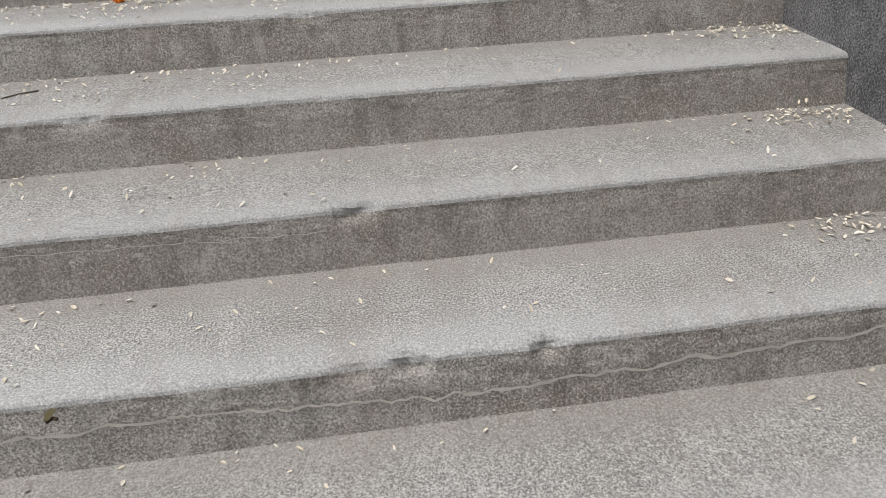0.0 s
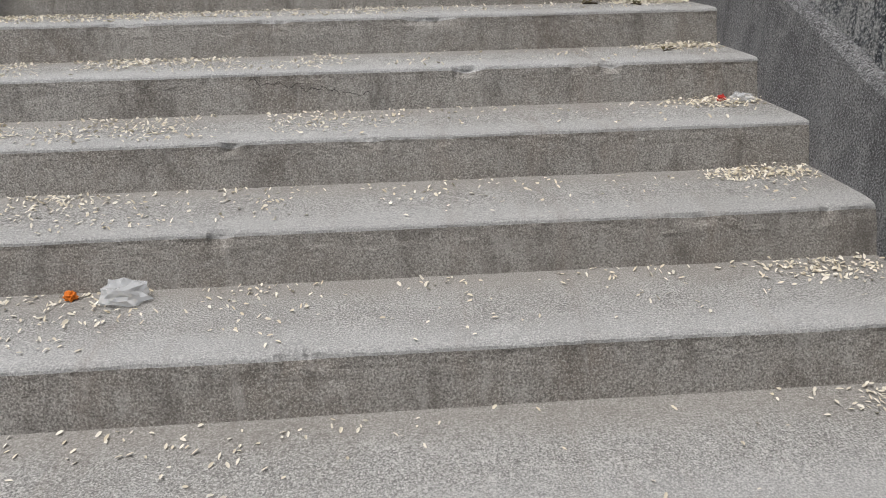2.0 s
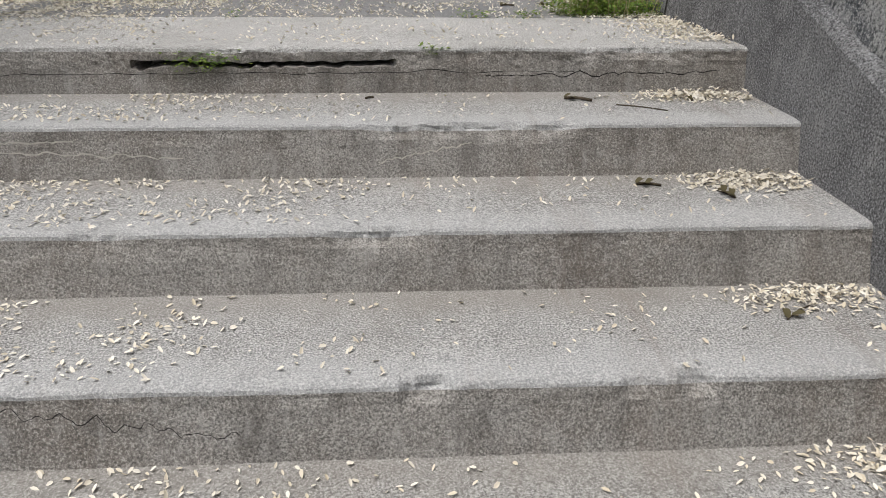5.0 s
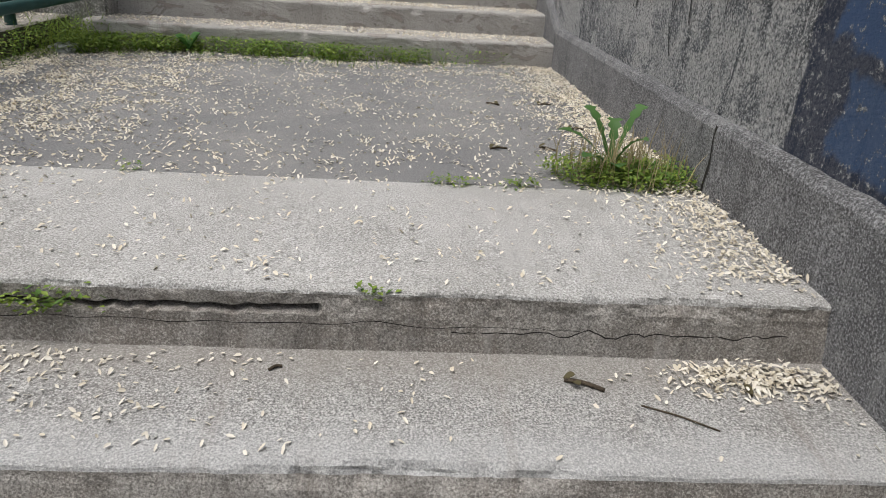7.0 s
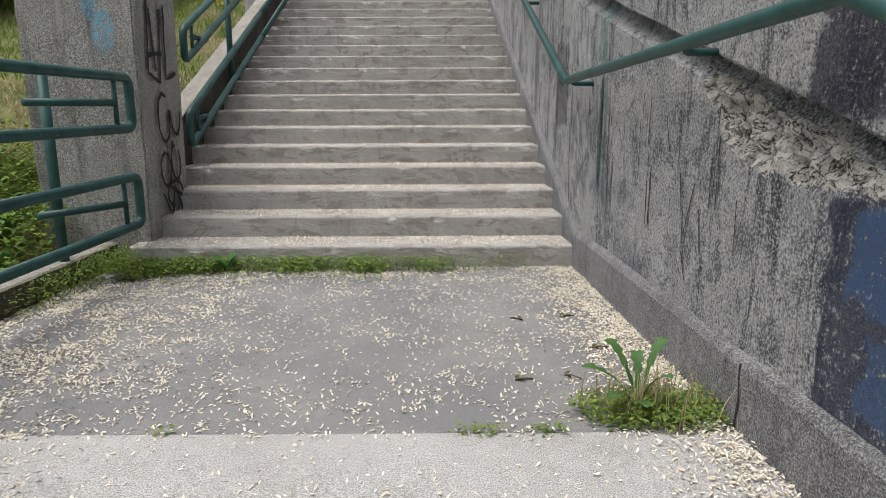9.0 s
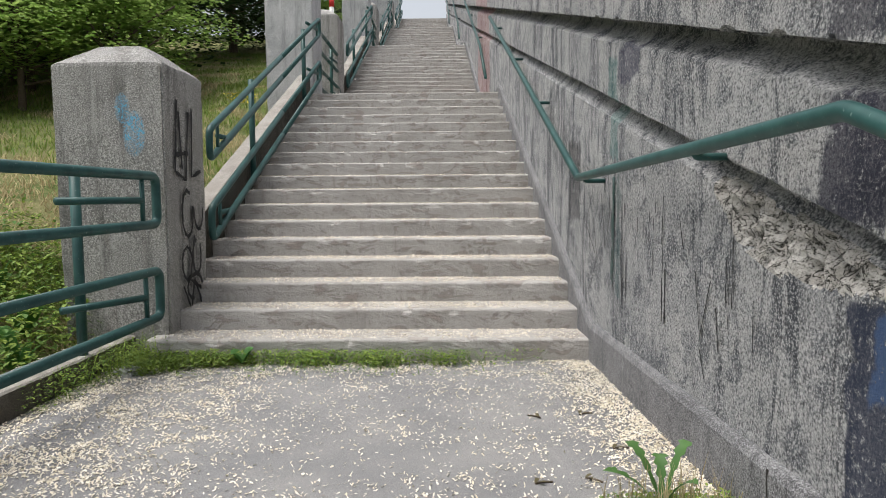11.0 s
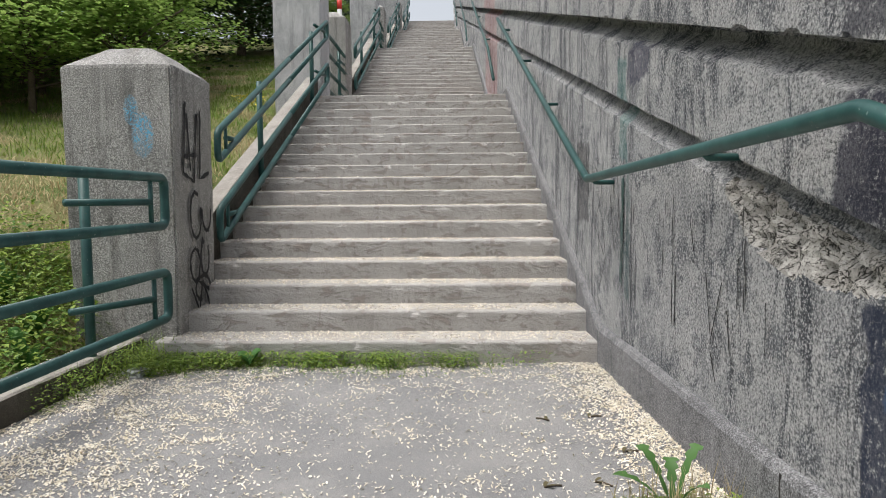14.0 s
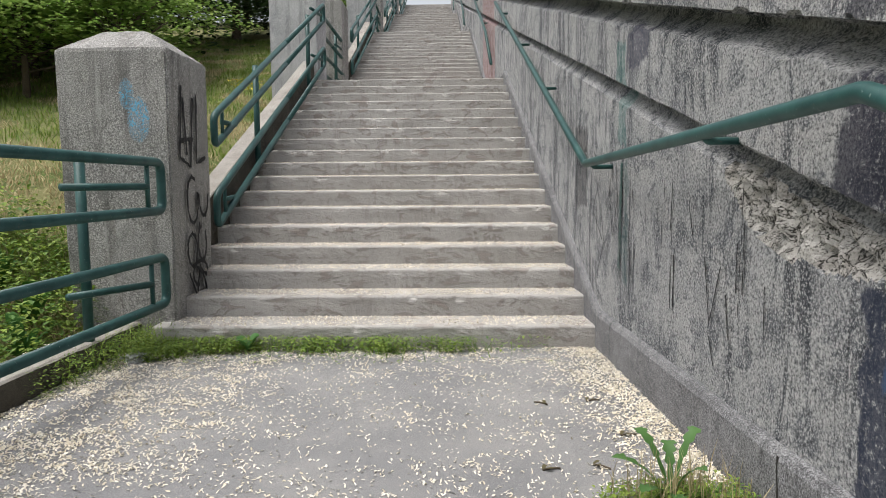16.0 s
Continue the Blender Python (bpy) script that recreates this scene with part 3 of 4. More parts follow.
railing(-0.6, 3.13, 0.0, 0.0, -1.39, (-0.1, 2.63), "green pipe railing standing on the landing kerb", back=0.26)
railing(-7.2, -0.9, -18 * RISE + 0.1, RISE / RUN, -3.1, (-6, -4, -2), "green pipe railing beside the lower stairs")
for i in range(4):
    y0 = FIRST + i * PERIOD + 1.1
    railing(y0, y0 + 4.95, grade(y0), slope, left_edge(y0) + 0.035, (y0 + 1.4, y0 + 4.0), "green pipe railing along the stair edge", -0.01,
            (1.02, 0.78, 0.38, 0.12))
    if i < 3:
        y1 = FIRST + i * PERIOD + 6.4
        railing(y1, y1 + 2.7, TOPS[i + 1], 0, left_edge(y1) - 0.08, (y1 + 0.6, y1 + 2.1), "green pipe railing on an upper landing", -0.01)

# ---- kerbs and pillars on the left ----
def kerb(name, pts, width, height, label):
    """A long concrete kerb; pts are its inner top edge."""
    verts, faces = [], []
    fine = []
    for a, b in zip(pts, pts[1:]):
        n = max(2, int((Vector(b) - Vector(a)).length / 0.06))
        fine += [Vector(a).lerp(Vector(b), s / n) for s in range(n)]
    fine.append(Vector(pts[-1]))
    for p in fine:
        w = noise.noise(p * 7) * 0.008
        c = 0.012 + noise.noise(p * 11) * 0.008
        verts += [p + Vector((w, 0, -height)), p + Vector((w, 0, -c)), p + Vector((-c + w, 0, w)), p + Vector((-width + 0.01, 0, w)), p + Vector((-width, 0, -0.012)), p + Vector((-width, 0, -height))]
    for i in range(len(fine) - 1):
        for j in range(5):
            a = i * 6 + j
            faces.append((a, a + 6, a + 7, a + 1))
    e = (len(fine) - 1) * 6
    faces += [(0, 1, 2, 3, 4, 5), (e + 5, e + 4, e + 3, e + 2, e + 1, e)]
    ob = mesh_of(name, verts, faces, [KERB, KERB_SIDE])
    # inner face takes the dark second slot
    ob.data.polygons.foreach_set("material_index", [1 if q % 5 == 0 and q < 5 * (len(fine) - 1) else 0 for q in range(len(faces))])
    return tagged(ob, label, "kerb", kind="structure")


kerb("kerb_landing", [(-1.62, -0.5, 0.15), (-1.60, 3.2, 0.15)], 0.26, 0.4, "worn concrete kerb edging the landing")
for i in range(4):
    y0 = FIRST + i * PERIOD + 0.9
    y1 = y0 + 5.1
    kerb("kerb_stair", [(left_edge(y0) - 0.05, y0, grade(y0) + 0.33), (left_edge(y1) - 0.05, y1, grade(y1) + 0.33)], 0.17, 0.7, "sloped concrete kerb beside the stair flight")


def short_pillar(x1, y0, z0, height, label, width=0.74, depth=0.72):
    thing = empty("pillar", label, "pillar", "stair pillars", at=(0, 0, 0))
    x0, y1 = x1 - width, y0 + depth
    bm = bmesh.new()
    rings = [(0.02, z0), (0.005, z0 + height * 0.5), (0.0, z0 + height - 0.02), (0.004, z0 + height), (0.22, z0 + height + 0.155), (0.25, z0 + height + 0.165)]
    loops = []
    for off, z in rings:
        loops.append([bm.verts.new(p) for p in ((x0 + off, y0 + off, z), (x1 - off, y0 + off, z), (x1 - off, y1 - off, z), (x0 + off, y1 - off, z))])
    for a, b in zip(loops, loops[1:]):
        for j in range(4):
            bm.faces.new((a[j], a[(j + 1) % 4], b[(j + 1) % 4], b[j]))
    bm.faces.new(loops[-1])
    bmesh.ops.subdivide_edges(bm, edges=bm.edges[:], cuts=9, use_grid_fill=True)
    sharp = [e for e in bm.edges if len(e.link_faces) == 2 and e.calc_face_angle() > 0.35]
    bmesh.ops.bevel(bm, geom=sharp, offset=0.012, segments=2, affect="EDGES")
    for v in bm.verts:
        v.co += noise.noise_vector(v.co * 8) * 0.005 + noise.noise_vector(v.co * 27) * 0.003
    me = bpy.data.meshes.new("shaft")
    bm.to_mesh(me)
    bm.free()
    me.materials.append(PILLAR)
    new("shaft", me).parent = thing
    return thing


first = short_pillar(-1.35, 3.2, -0.2, 2.2, "weathered concrete pillar with pyramid cap and graffiti", 0.755)


def scrawl(parent, pts, width, mat, normal, lift=0.0):
    out = []
    for a, b in zip(pts, pts[1:]):
        a, b = Vector(a), Vector(b)
        n = 6
        out += [a.lerp(b, s / n) + noise.noise_vector((a + b) * 5 + Vector((s, 0, 0))) * 0.008 for s in range(n)]
    out.append(Vector(pts[-1]))
    keep = [(p.x if not normal[0] else pts[0][0] + normal[0] * lift, p.y if not normal[1] else pts[0][1], p.z) for p in out]
    ribbon("graffiti_stroke", keep, width, mat, normal, parent)


PX = -1.344


def arc(cy, cz, ry, rz, a0, a1, n=9):
    return [(cy + ry * math.cos(radians(a0 + (a1 - a0) * i / n)), cz + rz * math.sin(radians(a0 + (a1 - a0) * i / n))) for i in range(n + 1)]


for layer, pts in enumerate(([(3.40, 1.78), (3.34, 1.28), (3.52, 1.22), (3.60, 1.72)], [(3.42, 1.70), (3.46, 1.30)], [(3.36, 1.40), (3.58, 1.42)], [(3.66, 1.75), (3.62, 1.25), (3.80, 1.30)],
            arc(3.52, 0.98, 0.10, 0.17, 60, 380), arc(3.72, 1.02, 0.09, 0.16, 180, 360), arc(3.48, 0.62, 0.09, 0.12, 20, 330), arc(3.66, 0.66, 0.08, 0.13, 90, 400),
            [(3.40, 0.46), (3.52, 0.28), (3.60, 0.50), (3.72, 0.30)], [(3.62, 0.82), (3.52, 0.50), (3.74, 0.40)], arc(3.60, 0.44, 0.14, 0.09, 0, 260))):
    scrawl(first, [(PX, y, z) for y, z in pts], 0.027, BLACK_SPRAY, (1, 0, 0), layer * 0.001)
next(part for part in first.children if part.name.startswith("shaft")).data.materials[0] = SPRAYED

for i in range(4):
    y = FIRST + i * PERIOD
    if i:
        short_pillar(left_edge(y) - 0.02, y + 0.15, TOPS[i] - 0.3, 2.3, "weathered concrete pillar with pyramid cap by the stairs")
    tall = short_pillar(left_edge(y + 6) + 0.0, y + 6.05, TOPS[i + 1] - 2.2, 4.9 if i == 0 else 4.4, "tall pale concrete column beside the upper landing")
    tall.children[0].data.materials[0] = COLUMN

# warning post behind the first tall column
sign = empty("marker_post", "white post with a red band beside the landing", "post")
tube("pole", [(-1.96, 13.2, 3.0), (-1.96, 13.2, 5.7)], 0.05, WHITE_PAINT, sign)
tube("band", [(-1.96, 13.2, 5.15), (-1.96, 13.2, 5.35)], 0.054, RED_PAINT, sign)

# ---- ground left of the stairs ----
def bank_height(x, y):
    s = max(0, -1.9 - x)
    z = 0.287 * y - 0.45 + 0.02 * s
    z = max(z, -3.3) if y < 0 else z
    near = min(1, s / 1.5)
    z = z * near + (grade(y) - 0.12 if y < 2.4 else 0.287 * y - 0.85) * (1 - near) if s < 1.5 else z
    return z + noise.noise((x * 0.5, y * 0.5, 0)) * 0.15 * near


def ground():
    xs = [-1500, -400, -120, -60] + list(np.arange(-40, -1.6, 0.4)) + [-1.75]
    ys = [-1500, -400, -100, -40] + list(np.arange(-16, 36, 0.4)) + [60, 120, 400, 1500]
    verts, faces = [], []
    for y in ys:
        for x in xs:
            yy = min(max(y, -11), 36)
            xx = x
            if y < -0.5 and x > -3.6:
                xx = min(x, -1.75)
            z = bank_height(max(xx, -60), yy)
            if y < -0.45 and x > -3.5:
                z = grade(yy) - 0.5
            verts.append((xx, y, z))
    m = len(xs)
    for i in range(len(ys) - 1):
        for j in range(m - 1):
            a = i * m + j
            faces.append((a, a + 1, a + m + 1, a + m))
    q = Mat("grassy_earth", 0.95)
    c = q.mix(q.ramp(q.noise(0.8, 5), 0.38, 0.62), (0.22, 0.21, 0.09), (0.10, 0.14, 0.035))
    c = q.mix(q.ramp(q.noise(18, 4, 0.8), 0.5, 0.68, 0, 0.7), c, (0.33, 0.28, 0.15))
    ob = mesh_of("ground", verts, faces, q.done(c, q.noise(40, 4, 0.8), 1.0, 0.03), True)
    return tagged(ob, "grassy sloping ground beside the stairs", "ground", kind="structure")


ground()
box("ground_east", 1.9, 1500, -1500, 1500, -6, -5, BANK_EARTH, None, 0)
tagged(bpy.data.objects["ground_east"], "earth behind the retaining wall", "ground", kind="structure")

# ---- scattered growth and litter ----
def scatter(name, places, maker, mat, label, category, parent=None):
    verts, faces = [], []
    for p in places:
        v, q = maker(p)
        k = len(verts)
        verts += v
        faces += [tuple(i + k for i in t) for t in q]
    return tagged(mesh_of(name, verts, faces, mat), label, category, kind="stuff")


RNG = random.Random(5)


def seed_disc(p):
    """A papery winged seed: a bent oval some 15 mm long."""
    x, y, z = p
    a, r = RNG.uniform(0, 6.28), RNG.uniform(0.0040, 0.0070)
    tilt, lean = RNG.gauss(0, 0.4), RNG.gauss(0, 0.4)
    h = RNG.uniform(0.002, 0.007)
    ca, sa = math.cos(a), math.sin(a)
    out = []
    for u, v in ((-1.5, 0), (-0.6, 0.52), (0.6, 0.56), (1.4, 0), (0.6, -0.56), (-0.6, -0.52)):
        out.append((x + (u * ca - v * sa) * r, y + (u * sa + v * ca) * r, z + h + abs(v) * r * 0.35 + (u * tilt + v * lean) * r))
    return out, [(0, 1, 2, 3), (0, 3, 4, 5)]


def seeds_on(x0, x1, y0, y1, z, count, weight):
    out = []
    tries = 0
    while len(out) < count and tries < count * 25:
        tries += 1
        x, y = RNG.uniform(x0, x1), RNG.uniform(y0, y1)
        if RNG.random() < weight(x, y):
            out.append((x, y, z))
    return out


def clump(x, y, f=3.0, s=0.0):
    return max(0, 0.5 + 1.1 * noise.noise((x * f, y * f, s)))


places = []
for k in range(1, 11):
    y0 = -k * RUN
    def tread_weight(x, y, y0=y0, k=k):
        back = (y - y0) / (RUN - BATTER)
        left = max(0, min(1, (0.55 - x) / 1.4))
        corner = 2.2 * max(0, 1 - math.hypot((x - 1.42) / 0.28, (back - 0.85) / 0.3))
        return min(1, clump(x, y, 4, k) * (0.04 + 0.5 * back ** 2 * (0.25 + left) + left * 0.4 * (1 if k < 5 else 0.35)) + corner)
    places += seeds_on(-2.2, 1.58, y0 + 0.03, y0 + RUN - BATTER, -k * RISE, (1500, 2300, 1500, 1300, 950, 700, 330, 230, 170, 150)[k - 1], tread_weight)
    for n in range(int(420 * (0.9 if k < 3 else 0.35 if k < 6 else 0.12))):
        places.append((RNG.gauss(1.42, 0.085), y0 + 0.3 + RNG.gauss(0, 0.03), -k * RISE + abs(RNG.gauss(0, 0.008))))
places = [p for p in places if p[0] < 1.585]
scatter("fallen_seeds_stairs", places, seed_disc, SEED, "dry cream elm seeds scattered over concrete steps", "seeds")


def landing_weight(x, y):
    wall = max(0, 1 - (right_edge(y) - x) / 0.5)
    end = max(0, 1 - (FIRST - y) / 0.45)
    left = max(0, 1 - (x + 1.6) / 1.2)
    middle = 0.17 + 0.12 * max(0, -x) if y > 0.74 else 0.2 - 0.06 * x
    return min(1, (0.25 + 0.75 * clump(x, y, 2.6, 3)) * (middle + 0.9 * wall ** 1.3 + 0.7 * end + 1.1 * left) * (0.15 + 1.35 * clump(x, y, 9, 8) ** 1.5))


places = seeds_on(-1.6, 1.58, 0.7, FIRST - 0.01, 0, 22000, landing_weight) + seeds_on(-2.2, 1.58, 0.03, 0.75, 0, 3000, landing_weight)
places += [(right_edge(y) - abs(RNG.gauss(0, 0.15)), y, abs(RNG.gauss(0, 0.006))) for y in [RNG.uniform(0.1, 3.0) for _ in range(4200)]]
scatter("fallen_seeds_landing", [p for p in places if p[0] < right_edge(p[1])], seed_disc, SEED, "dry cream elm seeds scattered over the landing", "seeds")
places = []
for k in range(STEPS):
    y = FIRST + k * RUN_UP
    z = (k + 1) * RISE_UP
    count = 2600 if k < 4 else 1300 if k < 9 else 300
    places += seeds_on(left_edge(y), right_edge(y) - 0.02, y + 0.012, y + RUN_UP - 0.01, z, count, lambda x, q, y=y: 0.45 + 0.5 * (q - y) / RUN_UP)
scatter("fallen_seeds_upper", places, seed_disc, SEED, "thick drifts of cream elm seeds on upper steps", "seeds")
scatter("fallen_seeds_kerb", [(RNG.uniform(-1.84, -1.64), RNG.uniform(0.5, 3.15), 0.155) for _ in range(900)], seed_disc, SEED, "cream elm seeds lying on the landing kerb", "seeds")


def blade(height, width, droop=0.5):
    def make(p):
        x, y, z = p
        a, h, w = RNG.uniform(0, 6.28), height * RNG.uniform(0.4, 1.2), width * RNG.uniform(0.6, 1.3)
        lean = droop * h * RNG.uniform(0.2, 1.2)
        ca, sa = math.cos(a), math.sin(a)
        return [(x - sa * w, y + ca * w, z), (x + sa * w, y - ca * w, z), (x + ca * lean * 0.4 + sa * w * 0.8, y + sa * lean * 0.4 - ca * w * 0.8, z + h * 0.6),
                (x + ca * lean * 0.4 - sa * w * 0.8, y + sa * lean * 0.4 + ca * w * 0.8, z + h * 0.6), (x + ca * lean, y + sa * lean, z + h)], [(0, 1, 2, 3), (3, 2, 4)]
    return make


def leaflet(size, lift):
    def make(p):
        x, y, z = p
        a, s, h = RNG.uniform(0, 6.28), size * RNG.uniform(0.5, 1.3), lift * RNG.random()
        t = RNG.uniform(-0.5, 0.7)
        ca, sa = math.cos(a), math.sin(a)
        out = []
        for u, v in ((0, 0), (0.5, 0.32), (1, 0), (0.5, -0.32)):
            out.append((x + (u * ca - v * sa) * s, y + (u * sa + v * ca) * s, z + h + u * t * s + abs(v) * 0.3 * s))
        return out, [(0, 1, 2), (0, 2, 3)]
    return make


def patch(n, x0, x1, y0, y1, z, keep=lambda x, y: 1.0):
    return [(x, y, z) for x, y in ((RNG.uniform(x0, x1), RNG.uniform(y0, y1)) for _ in range(n)) if RNG.random() < keep(x, y)]


def end_strip(x, y):
    tall = 1 if x < 0.15 else 0.55 if x < 0.7 else 0.08
    depth = 0.10 + 0.10 * clump(x, 0, 4) + 0.22 * max(0, min(1, (-0.9 - x) / 0.4))
    return tall * (0.45 + 0.55 * clump(x, y, 7, 2)) * (1 if y > FIRST - depth else 0.06)


foot = patch(30000, -1.5, 1.2, 2.62, 3.04, 0.0, end_strip)
scatter("weeds_stair_foot", foot, leaflet(0.022, 0.09), WEED, "low green weeds along the foot of the stairs", "weeds")
scatter("grass_stair_foot", patch(1500, -1.5, 0.95, 2.7, 3.04, 0.0, end_strip), blade(0.10, 0.0022, 1.5), WEED, "fine grass growing at the foot of the stairs", "grass")
scatter("weeds_kerb", patch(9000, -1.62, -1.15, 1.9, 3.16, 0.0, lambda x, y: max(0, 1.25 - (x + 1.6) / 0.26 - (2.95 - y) * 0.75)), leaflet(0.018, 0.15), WEED, "green weeds growing along the kerb", "weeds")
scatter("grass_kerb", patch(350, -1.62, -1.2, 2.2, 3.16, 0.0, lambda x, y: max(0, 1.1 - (x + 1.6) / 0.3 - (2.95 - y) * 0.7)), blade(0.22, 0.0025, 1.0), WEED, "fine grass growing along the kerb", "grass")


def corner_clump(x, y):
    return max(0, 1 - math.hypot((x - 1.36) / 0.34, (y - 0.86) / 0.17))


scatter("weeds_wall_foot", patch(15000, 1.0, 1.57, 0.66, 1.1, 0.0, corner_clump), leaflet(0.018, 0.06), WEED, "low clump of green weeds by the wall", "weeds")
scatter("grass_wall_foot", patch(700, 1.1, 1.56, 0.7, 1.1, 0.0, corner_clump), blade(0.17, 0.0016), STRAW, "thin dry grass stems by the wall", "grass")
scatter("weeds_joint", [(x, 0.73 + RNG.gauss(0, 0.012), 0.0) for x in [RNG.choice((0.72, 0.78, 0.95, 0.98, -0.3, 0.7)) + RNG.gauss(0, 0.03) for _ in range(220)]], leaflet(0.014, 0.03), WEED, "tiny weeds in the landing joint", "weeds")
scatter("weeds_crack", [(RNG.gauss(-0.22, 0.06), RNG.uniform(-0.035, 0.01), -0.055 + RNG.uniform(-0.025, 0.01)) for _ in range(160)] + [(RNG.gauss(0.52, 0.03), 0.0, -0.03) for _ in range(40)],
        leaflet(0.017, 0.035), WEED, "small weed sprouting from the broken step", "weeds")


def toothed_leaf(parent, base, a, length, width, rise, mat):
    """A leaf that widens to its tip, with backward-pointing teeth."""
    n = 26
    verts, faces = [], []
    ca, sa = math.cos(a), math.sin(a)
    for i in range(n + 1):
        s = i / n
        tooth = 1 - 0.62 * (((i * 0.2) % 1.0) if s < 0.86 else 0)
        w = width * min(1, 0.12 + 1.2 * s) * min(1, (1 - s) * 6 + 0.03) * tooth
        r, z = length * s, rise * (s * 1.7 - 0.9 * s * s)
        cx, cy = base[0] + ca * r, base[1] + sa * r
        verts += [(cx - sa * w, cy + ca * w, base[2] + z + w * 0.3), (cx, cy, base[2] + z), (cx + sa * w, cy - ca * w, base[2] + z + w * 0.3)]
        if i:
            k = 3 * i
            faces += [(k - 3, k - 2, k + 1, k), (k - 2, k - 1, k + 2, k + 1)]
    return mesh_of("leaf", verts, faces, mat, True, parent)


def big_leaf(parent, base, a, length, width, rise, mat, jag=0.0):
    n = 9
    verts, faces = [], []
    ca, sa = math.cos(a), math.sin(a)
    for i in range(n + 1):
        s = i / n
        w = width * (math.sin(math.pi * min(1, s * 0.93 + 0.05)) ** 0.8) * (1 - jag * (i % 2)) + 0.003
        r, z = length * s * (1 - 0.25 * s), rise * (s * 1.5 - 0.75 * s * s)
        cx, cy = base[0] + ca * r, base[1] + sa * r
        verts += [(cx - sa * w, cy + ca * w, base[2] + z + w * 0.35), (cx, cy, base[2] + z), (cx + sa * w, cy - ca * w, base[2] + z + w * 0.35)]
        if i:
            k = 3 * i
            faces += [(k - 3, k - 2, k + 1, k), (k - 2, k - 1, k + 2, k + 1)]
    return mesh_of("leaf", verts, faces, mat, True, parent)


plant = empty("dandelion_plant", "tall green jagged-leaved weed by the wall", "plant")
for a, l, r in ((0.5, 0.13, 0.27), (2.2, 0.16, 0.24), (3.0, 0.20, 0.16), (3.9, 0.19, 0.10), (5.4, 0.13, 0.17), (1.4, 0.10, 0.20), (4.6, 0.15, 0.07)):
    toothed_leaf(plant, (1.30, 0.90, 0.02), a, l, 0.030, r, JAGGED)
plant = empty("dock_plant", "small broad-leaved weed at the stair foot", "plant")
for a, l, r in ((1.0, 0.12, 0.12), (2.5, 0.14, 0.1), (4.0, 0.1, 0.1), (0.2, 0.1, 0.12)):
    big_leaf(plant, (-0.78, 2.92, 0.02), a, l, 0.03, r, DOCK)
for x, y in ((-2.1, 2.7), (-2.45, 2.2), (-2.3, 3.1), (-2.7, 3.4), (-2.2, 1.7)):
    plant = empty("burdock_plant", "broad-leaved green weed growing behind the railing", "plant", "broad-leaved weeds")
    for j in range(9):
        big_leaf(plant, (x, y, bank_height(x, y) + 0.02), j * 0.7 + x * 5, RNG.uniform(0.12, 0.24), RNG.uniform(0.025, 0.05), RNG.uniform(0.15, 0.42), DOCK)

near = [(x, y, bank_height(x, y) + 0.05) for x, y in ((RNG.uniform(-3.4, -1.86), RNG.uniform(0.6, 4.2)) for _ in range(17000))]
scatter("weeds_bank", near, leaflet(0.045, 0.36), WEED, "dense green weeds growing behind the railing", "weeds")
meadow = []
while len(meadow) < 60000:
    y = 3 + 21 * RNG.random() ** 1.3
    x = -2.0 - 9 * RNG.random() ** 1.2
    if x < left_edge(y) - 0.45:
        meadow.append((x, y, bank_height(x, y)))
dry = [p for p in meadow if clump(p[0], p[1], 0.9, 4) * (1.4 if p[1] < 7 else 0.8) > 0.5]
lush = [p for p in meadow if clump(p[0], p[1], 0.9, 4) * (1.4 if p[1] < 7 else 0.8) <= 0.5]
scatter("dry_grass", dry, blade(0.075, 0.006, 1.6), STRAW, "dry yellow meadow grass on the slope", "grass")
scatter("green_grass", lush, blade(0.10, 0.007, 1.3), GRASS, "green meadow grass on the slope", "grass")

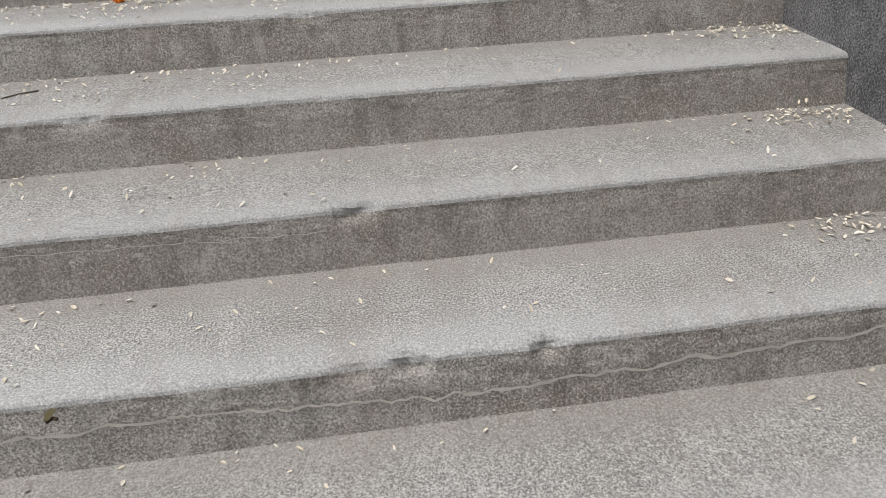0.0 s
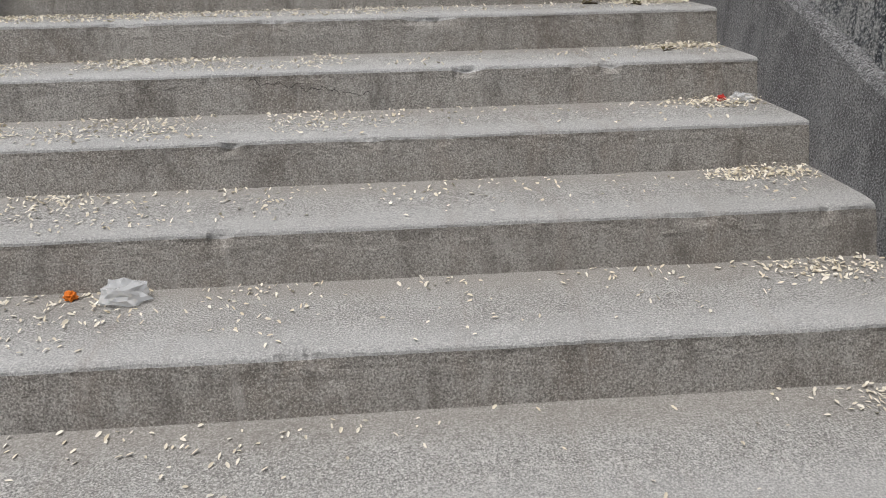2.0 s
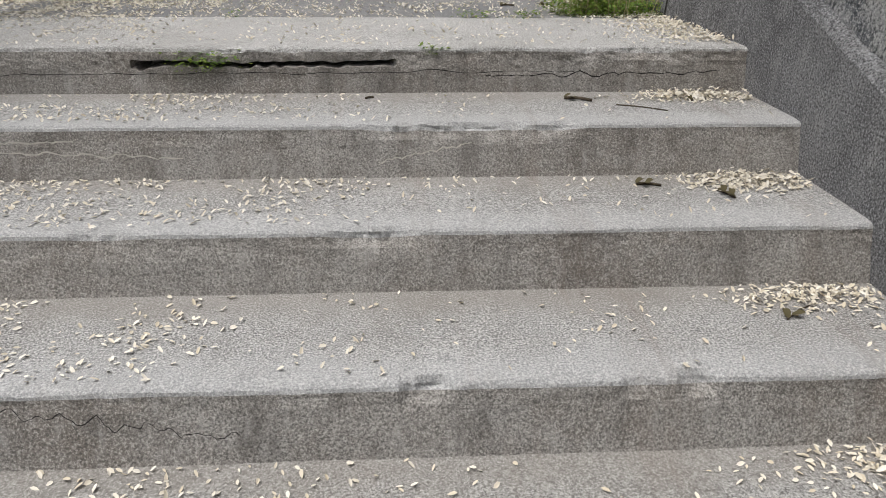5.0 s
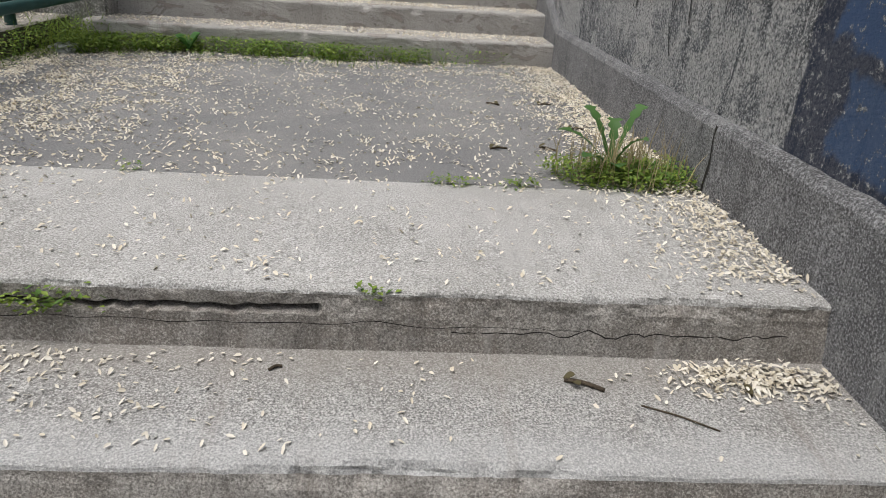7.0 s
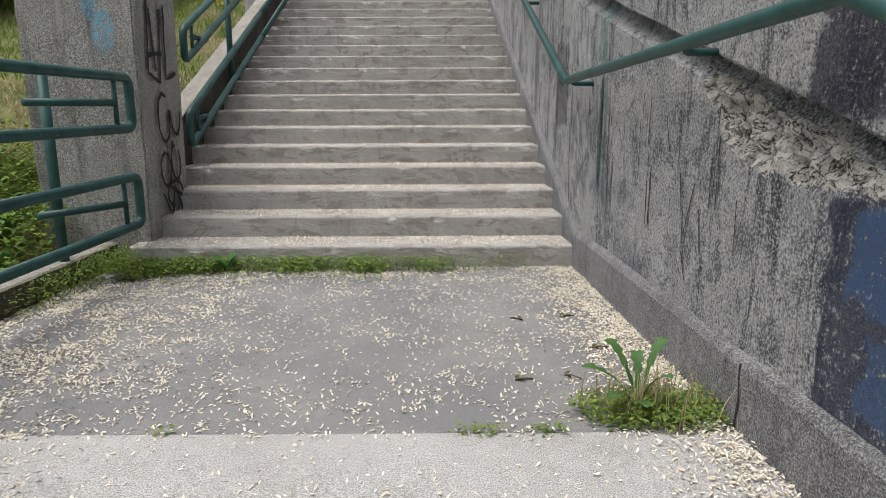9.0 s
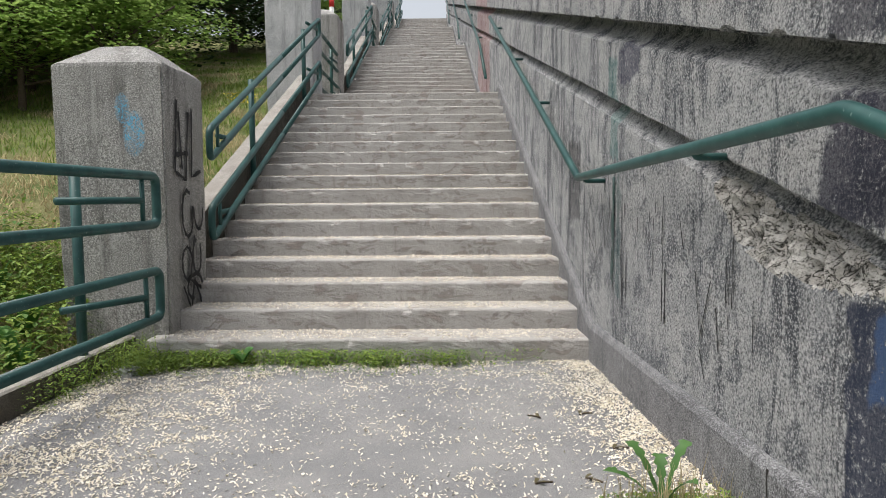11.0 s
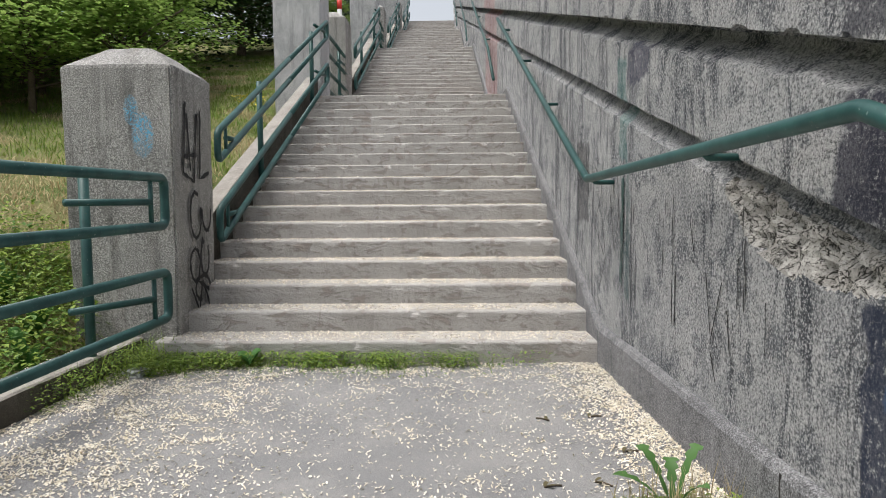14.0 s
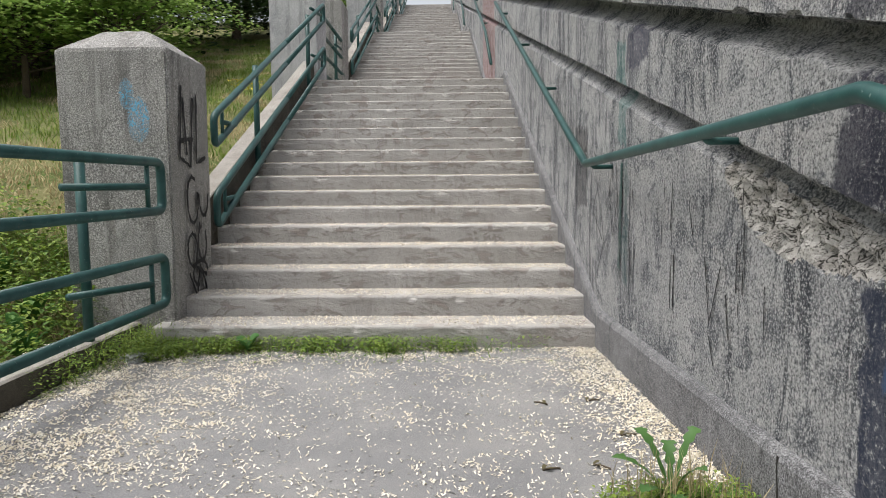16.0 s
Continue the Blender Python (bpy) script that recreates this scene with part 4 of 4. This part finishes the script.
# ---- bushes and trees on the left ----
def tree(name, label, height, spread, clumps, per, mat, seed, low=0.15):
    rnd = random.Random(seed)
    thing = empty(name, label, "tree" if name == "tree" else "bush", "woodland edge")
    trunk_verts = [(noise.noise((i, seed, 0)) * 0.12, noise.noise((i, seed, 4)) * 0.12, height * 0.75 * i / 6) for i in range(7)]
    sides, verts, faces = 8, [], []
    for i, p in enumerate(trunk_verts):
        r = 0.035 * height * (1 - i / 7.5) * (0.5 if name == "bush" else 0.6) + 0.01
        verts += [(p[0] + r * math.cos(q), p[1] + r * math.sin(q), p[2]) for q in (6.283 * j / sides for j in range(sides))]
        if i:
            for j in range(sides):
                faces.append(((i - 1) * sides + j, (i - 1) * sides + (j + 1) % sides, i * sides + (j + 1) % sides, i * sides + j))
    mesh_of("trunk", verts, faces, BARK, True, thing)
    lv, lf = [], []
    for c in range(clumps):
        a, s = rnd.uniform(0, 6.283), rnd.random()
        z = height * (low + (1 - low) * s)
        r = spread * math.sqrt(rnd.random()) * (1.05 - 0.65 * s ** 1.5)
        cx, cy = r * math.cos(a), r * math.sin(a)
        if c % 6 == 0:
            tube("limb", [(0, 0, z * 0.55), (cx * 0.5, cy * 0.5, z * 0.8), (cx, cy, z)], 0.012 * height ** 0.5, BARK, thing, 5, 0.2)
        size = rnd.uniform(0.25, 0.55) * spread * 0.4
        ax = rnd.uniform(0, 6.283)
        for _ in range(per):
            u = Vector((rnd.gauss(0, 1) * size, rnd.gauss(0, 1) * size * 0.7, rnd.gauss(0, 0.32) * size))
            px, py, pz = cx + u.x * math.cos(ax) - u.y * math.sin(ax), cy + u.x * math.sin(ax) + u.y * math.cos(ax), z + u.z - 0.25 * abs(u.x)
            l, b = rnd.uniform(0.06, 0.13) * (1.4 if height > 6 else 0.85), rnd.uniform(0, 6.283)
            d = Vector((math.cos(b), math.sin(b), rnd.uniform(-0.5, 0.2))) * l
            w = Vector((-math.sin(b), math.cos(b), rnd.uniform(-0.3, 0.3))) * l * 0.42
            k = len(lv)
            p = Vector((px, py, pz))
            lv += [p, p + d * 0.5 + w, p + d, p + d * 0.5 - w]
            lf.append((k, k + 1, k + 2, k + 3))
    mesh_of("foliage", lv, lf, mat, False, thing)
    return thing


def plant_out(model, spots):
    for i, (x, y, turn, s) in enumerate(spots):
        m = pose(x, y, bank_height(x, min(y, 36)) - 0.1, 0, 0, turn)
        if i == 0:
            model.matrix_world = m
        else:
            ob = copy_thing(model, m)
            ob.scale = (s, s, s)


plant_out(tree("tree", "low leafy light green tree at the wood edge", 2.7, 1.8, 90, 110, LEAF, 3, 0.3),
          [(-5.9, 11.6, 0, 1), (-7.2, 10.8, 70, 1.1), (-8.8, 9.6, 140, 1.2), (-8.4, 13.0, 200, 1.3), (-10.5, 8.5, 250, 1.3), (-6.6, 13.4, 310, 1.2), (-4.6, 24.0, 20, 0.9), (-12.5, 6.5, 120, 1.3)])
# background trees whose foliage carries painted shade
plant_out(tree("tree", "dense deciduous tree on the slope, leaves coloured as deep shade", 8.0, 3.4, 190, 170, DARK_LEAF, 8, 0.12),
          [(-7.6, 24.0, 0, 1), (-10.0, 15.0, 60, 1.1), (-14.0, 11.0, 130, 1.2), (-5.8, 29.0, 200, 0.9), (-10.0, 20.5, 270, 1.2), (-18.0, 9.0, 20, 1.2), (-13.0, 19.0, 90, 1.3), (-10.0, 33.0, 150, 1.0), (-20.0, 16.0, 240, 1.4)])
flowers = [(-3.1 + RNG.gauss(0, 0.12), 10.5 + RNG.gauss(0, 0.2), bank_height(-3.1, 10.5) + 0.25) for _ in range(90)]
scatter("yellow_flowers", flowers, leaflet(0.06, 0.15), plain("yellow_petals", (0.75, 0.60, 0.04)), "small yellow wildflowers in the meadow", "flowers")

# ---- litter on the steps ----
def crumple(name, at, size, mat, label, category, squash=0.45, seed=1, parent=None):
    bm = bmesh.new()
    bmesh.ops.create_icosphere(bm, subdivisions=3, radius=1)
    for v in bm.verts:
        d = v.co.normalized()
        v.co = d * (0.75 + 0.45 * noise.noise(d * 2.2 + Vector((seed, 0, 0))) + 0.15 * noise.noise(d * 6))
        v.co.x *= size[0]; v.co.y *= size[1]; v.co.z = max(v.co.z, -0.5) * size[2]
    lowest = min(v.co.z for v in bm.verts)
    for v in bm.verts:
        v.co += Vector(at) - Vector((0, 0, lowest))
    me = bpy.data.meshes.new(name)
    bm.to_mesh(me)
    bm.free()
    me.materials.append(mat)
    ob = new(name, me)
    ob.parent = parent
    return tagged(ob, label, category)


crumple("plastic_wrapper", (-0.56, -6 * RUN + 0.30, -6 * RISE), (0.085, 0.05, 0.045), PLASTIC, "crumpled clear plastic wrapper on a step", "litter", seed=2)
crumple("orange_peel", (-0.712, -6 * RUN + 0.325, -6 * RISE), (0.022, 0.018, 0.02), ORANGE, "piece of orange peel on a step", "litter", seed=5)
bag = empty("snack_wrapper", "torn white snack wrapper with red and yellow print", "litter")
crumple("film", (1.50, -4 * RUN + 0.30, -4 * RISE), (0.055, 0.035, 0.028), PLASTIC, "", "", seed=7, parent=bag)
crumple("printed_end", (1.435, -4 * RUN + 0.32, -4 * RISE), (0.02, 0.015, 0.02), RED_PAINT, "red printed end", "", seed=8, parent=bag)
for name in ("film", "printed_end"):
    if "category" in bpy.data.objects[name]:
        del bpy.data.objects[name]["category"]
crumple("plastic_bag", (-1.42, 2.72, 0.0), (0.09, 0.07, 0.045), PLASTIC, "crumpled clear plastic bag at the kerb", "litter", seed=11)


def twig(at, a, length, r=0.005, leaf=0):
    thing = empty("twig", "short dark twig with withered leaves" if leaf else "short dark broken twig", "twig", "fallen twigs")
    ca, sa = math.cos(a), math.sin(a)
    x, y, z = at
    tube("stem", [(x, y, z + r), (x + ca * length * 0.5, y + sa * length * 0.5 + 0.006, z + r * 1.6), (x + ca * length, y + sa * length, z + r)], r, BARK, thing, 6, 0.02)
    for j in range(leaf):
        big_leaf(thing, (x + ca * length * 0.2 * j, y + sa * length * 0.2 * j, z + 0.006), a + (-1) ** j * 0.8, 0.035, 0.006, 0.012, DEAD)
    return thing


for x, k, back, a, l, r, leaf in ((0.95, 1, 0.28, -0.4, 0.09, 0.005, 2), (1.1, 1, 0.2, -0.5, 0.16, 0.002, 0), (0.30, 1, 0.29, 0.5, 0.03, 0.0035, 0), (1.32, 2, 0.17, 2.0, 0.07, 0.003, 4),
                                  (1.08, 2, 0.28, -0.2, 0.07, 0.004, 3), (0.05, 3, 0.38, 0.1, 0.14, 0.002, 0), (1.3, 3, 0.2, 0.6, 0.1, 0.002, 2), (-0.95, 7, 0.2, 0.5, 0.1, 0.002, 0),
                                  (-0.55, 9, -0.06, 0.3, 0.02, 0.004, 1), (1.36, 1, 0.24, 1.0, 0.03, 0.004, 1)):
    twig((x, -k * RUN + back, -k * RISE), a, l, r, leaf)
for x, y, a in ((1.22, 1.95, 0.3), (1.02, 1.9, 2.6), (1.1, 1.2, -0.6), (0.9, 1.15, 0.2), (1.28, 1.5, 0.1)):
    twig((x, y, 0), a, 0.07, 0.004, 2)

# ---- closing walls behind the walker ----
box("wall_south", -3.6, 2.2, -11.8, -11.5, -3.2, -1.6, KERB, None, 0.02)
tagged(bpy.data.objects["wall_south"], "plain low concrete wall behind the lower landing", "wall", kind="structure")
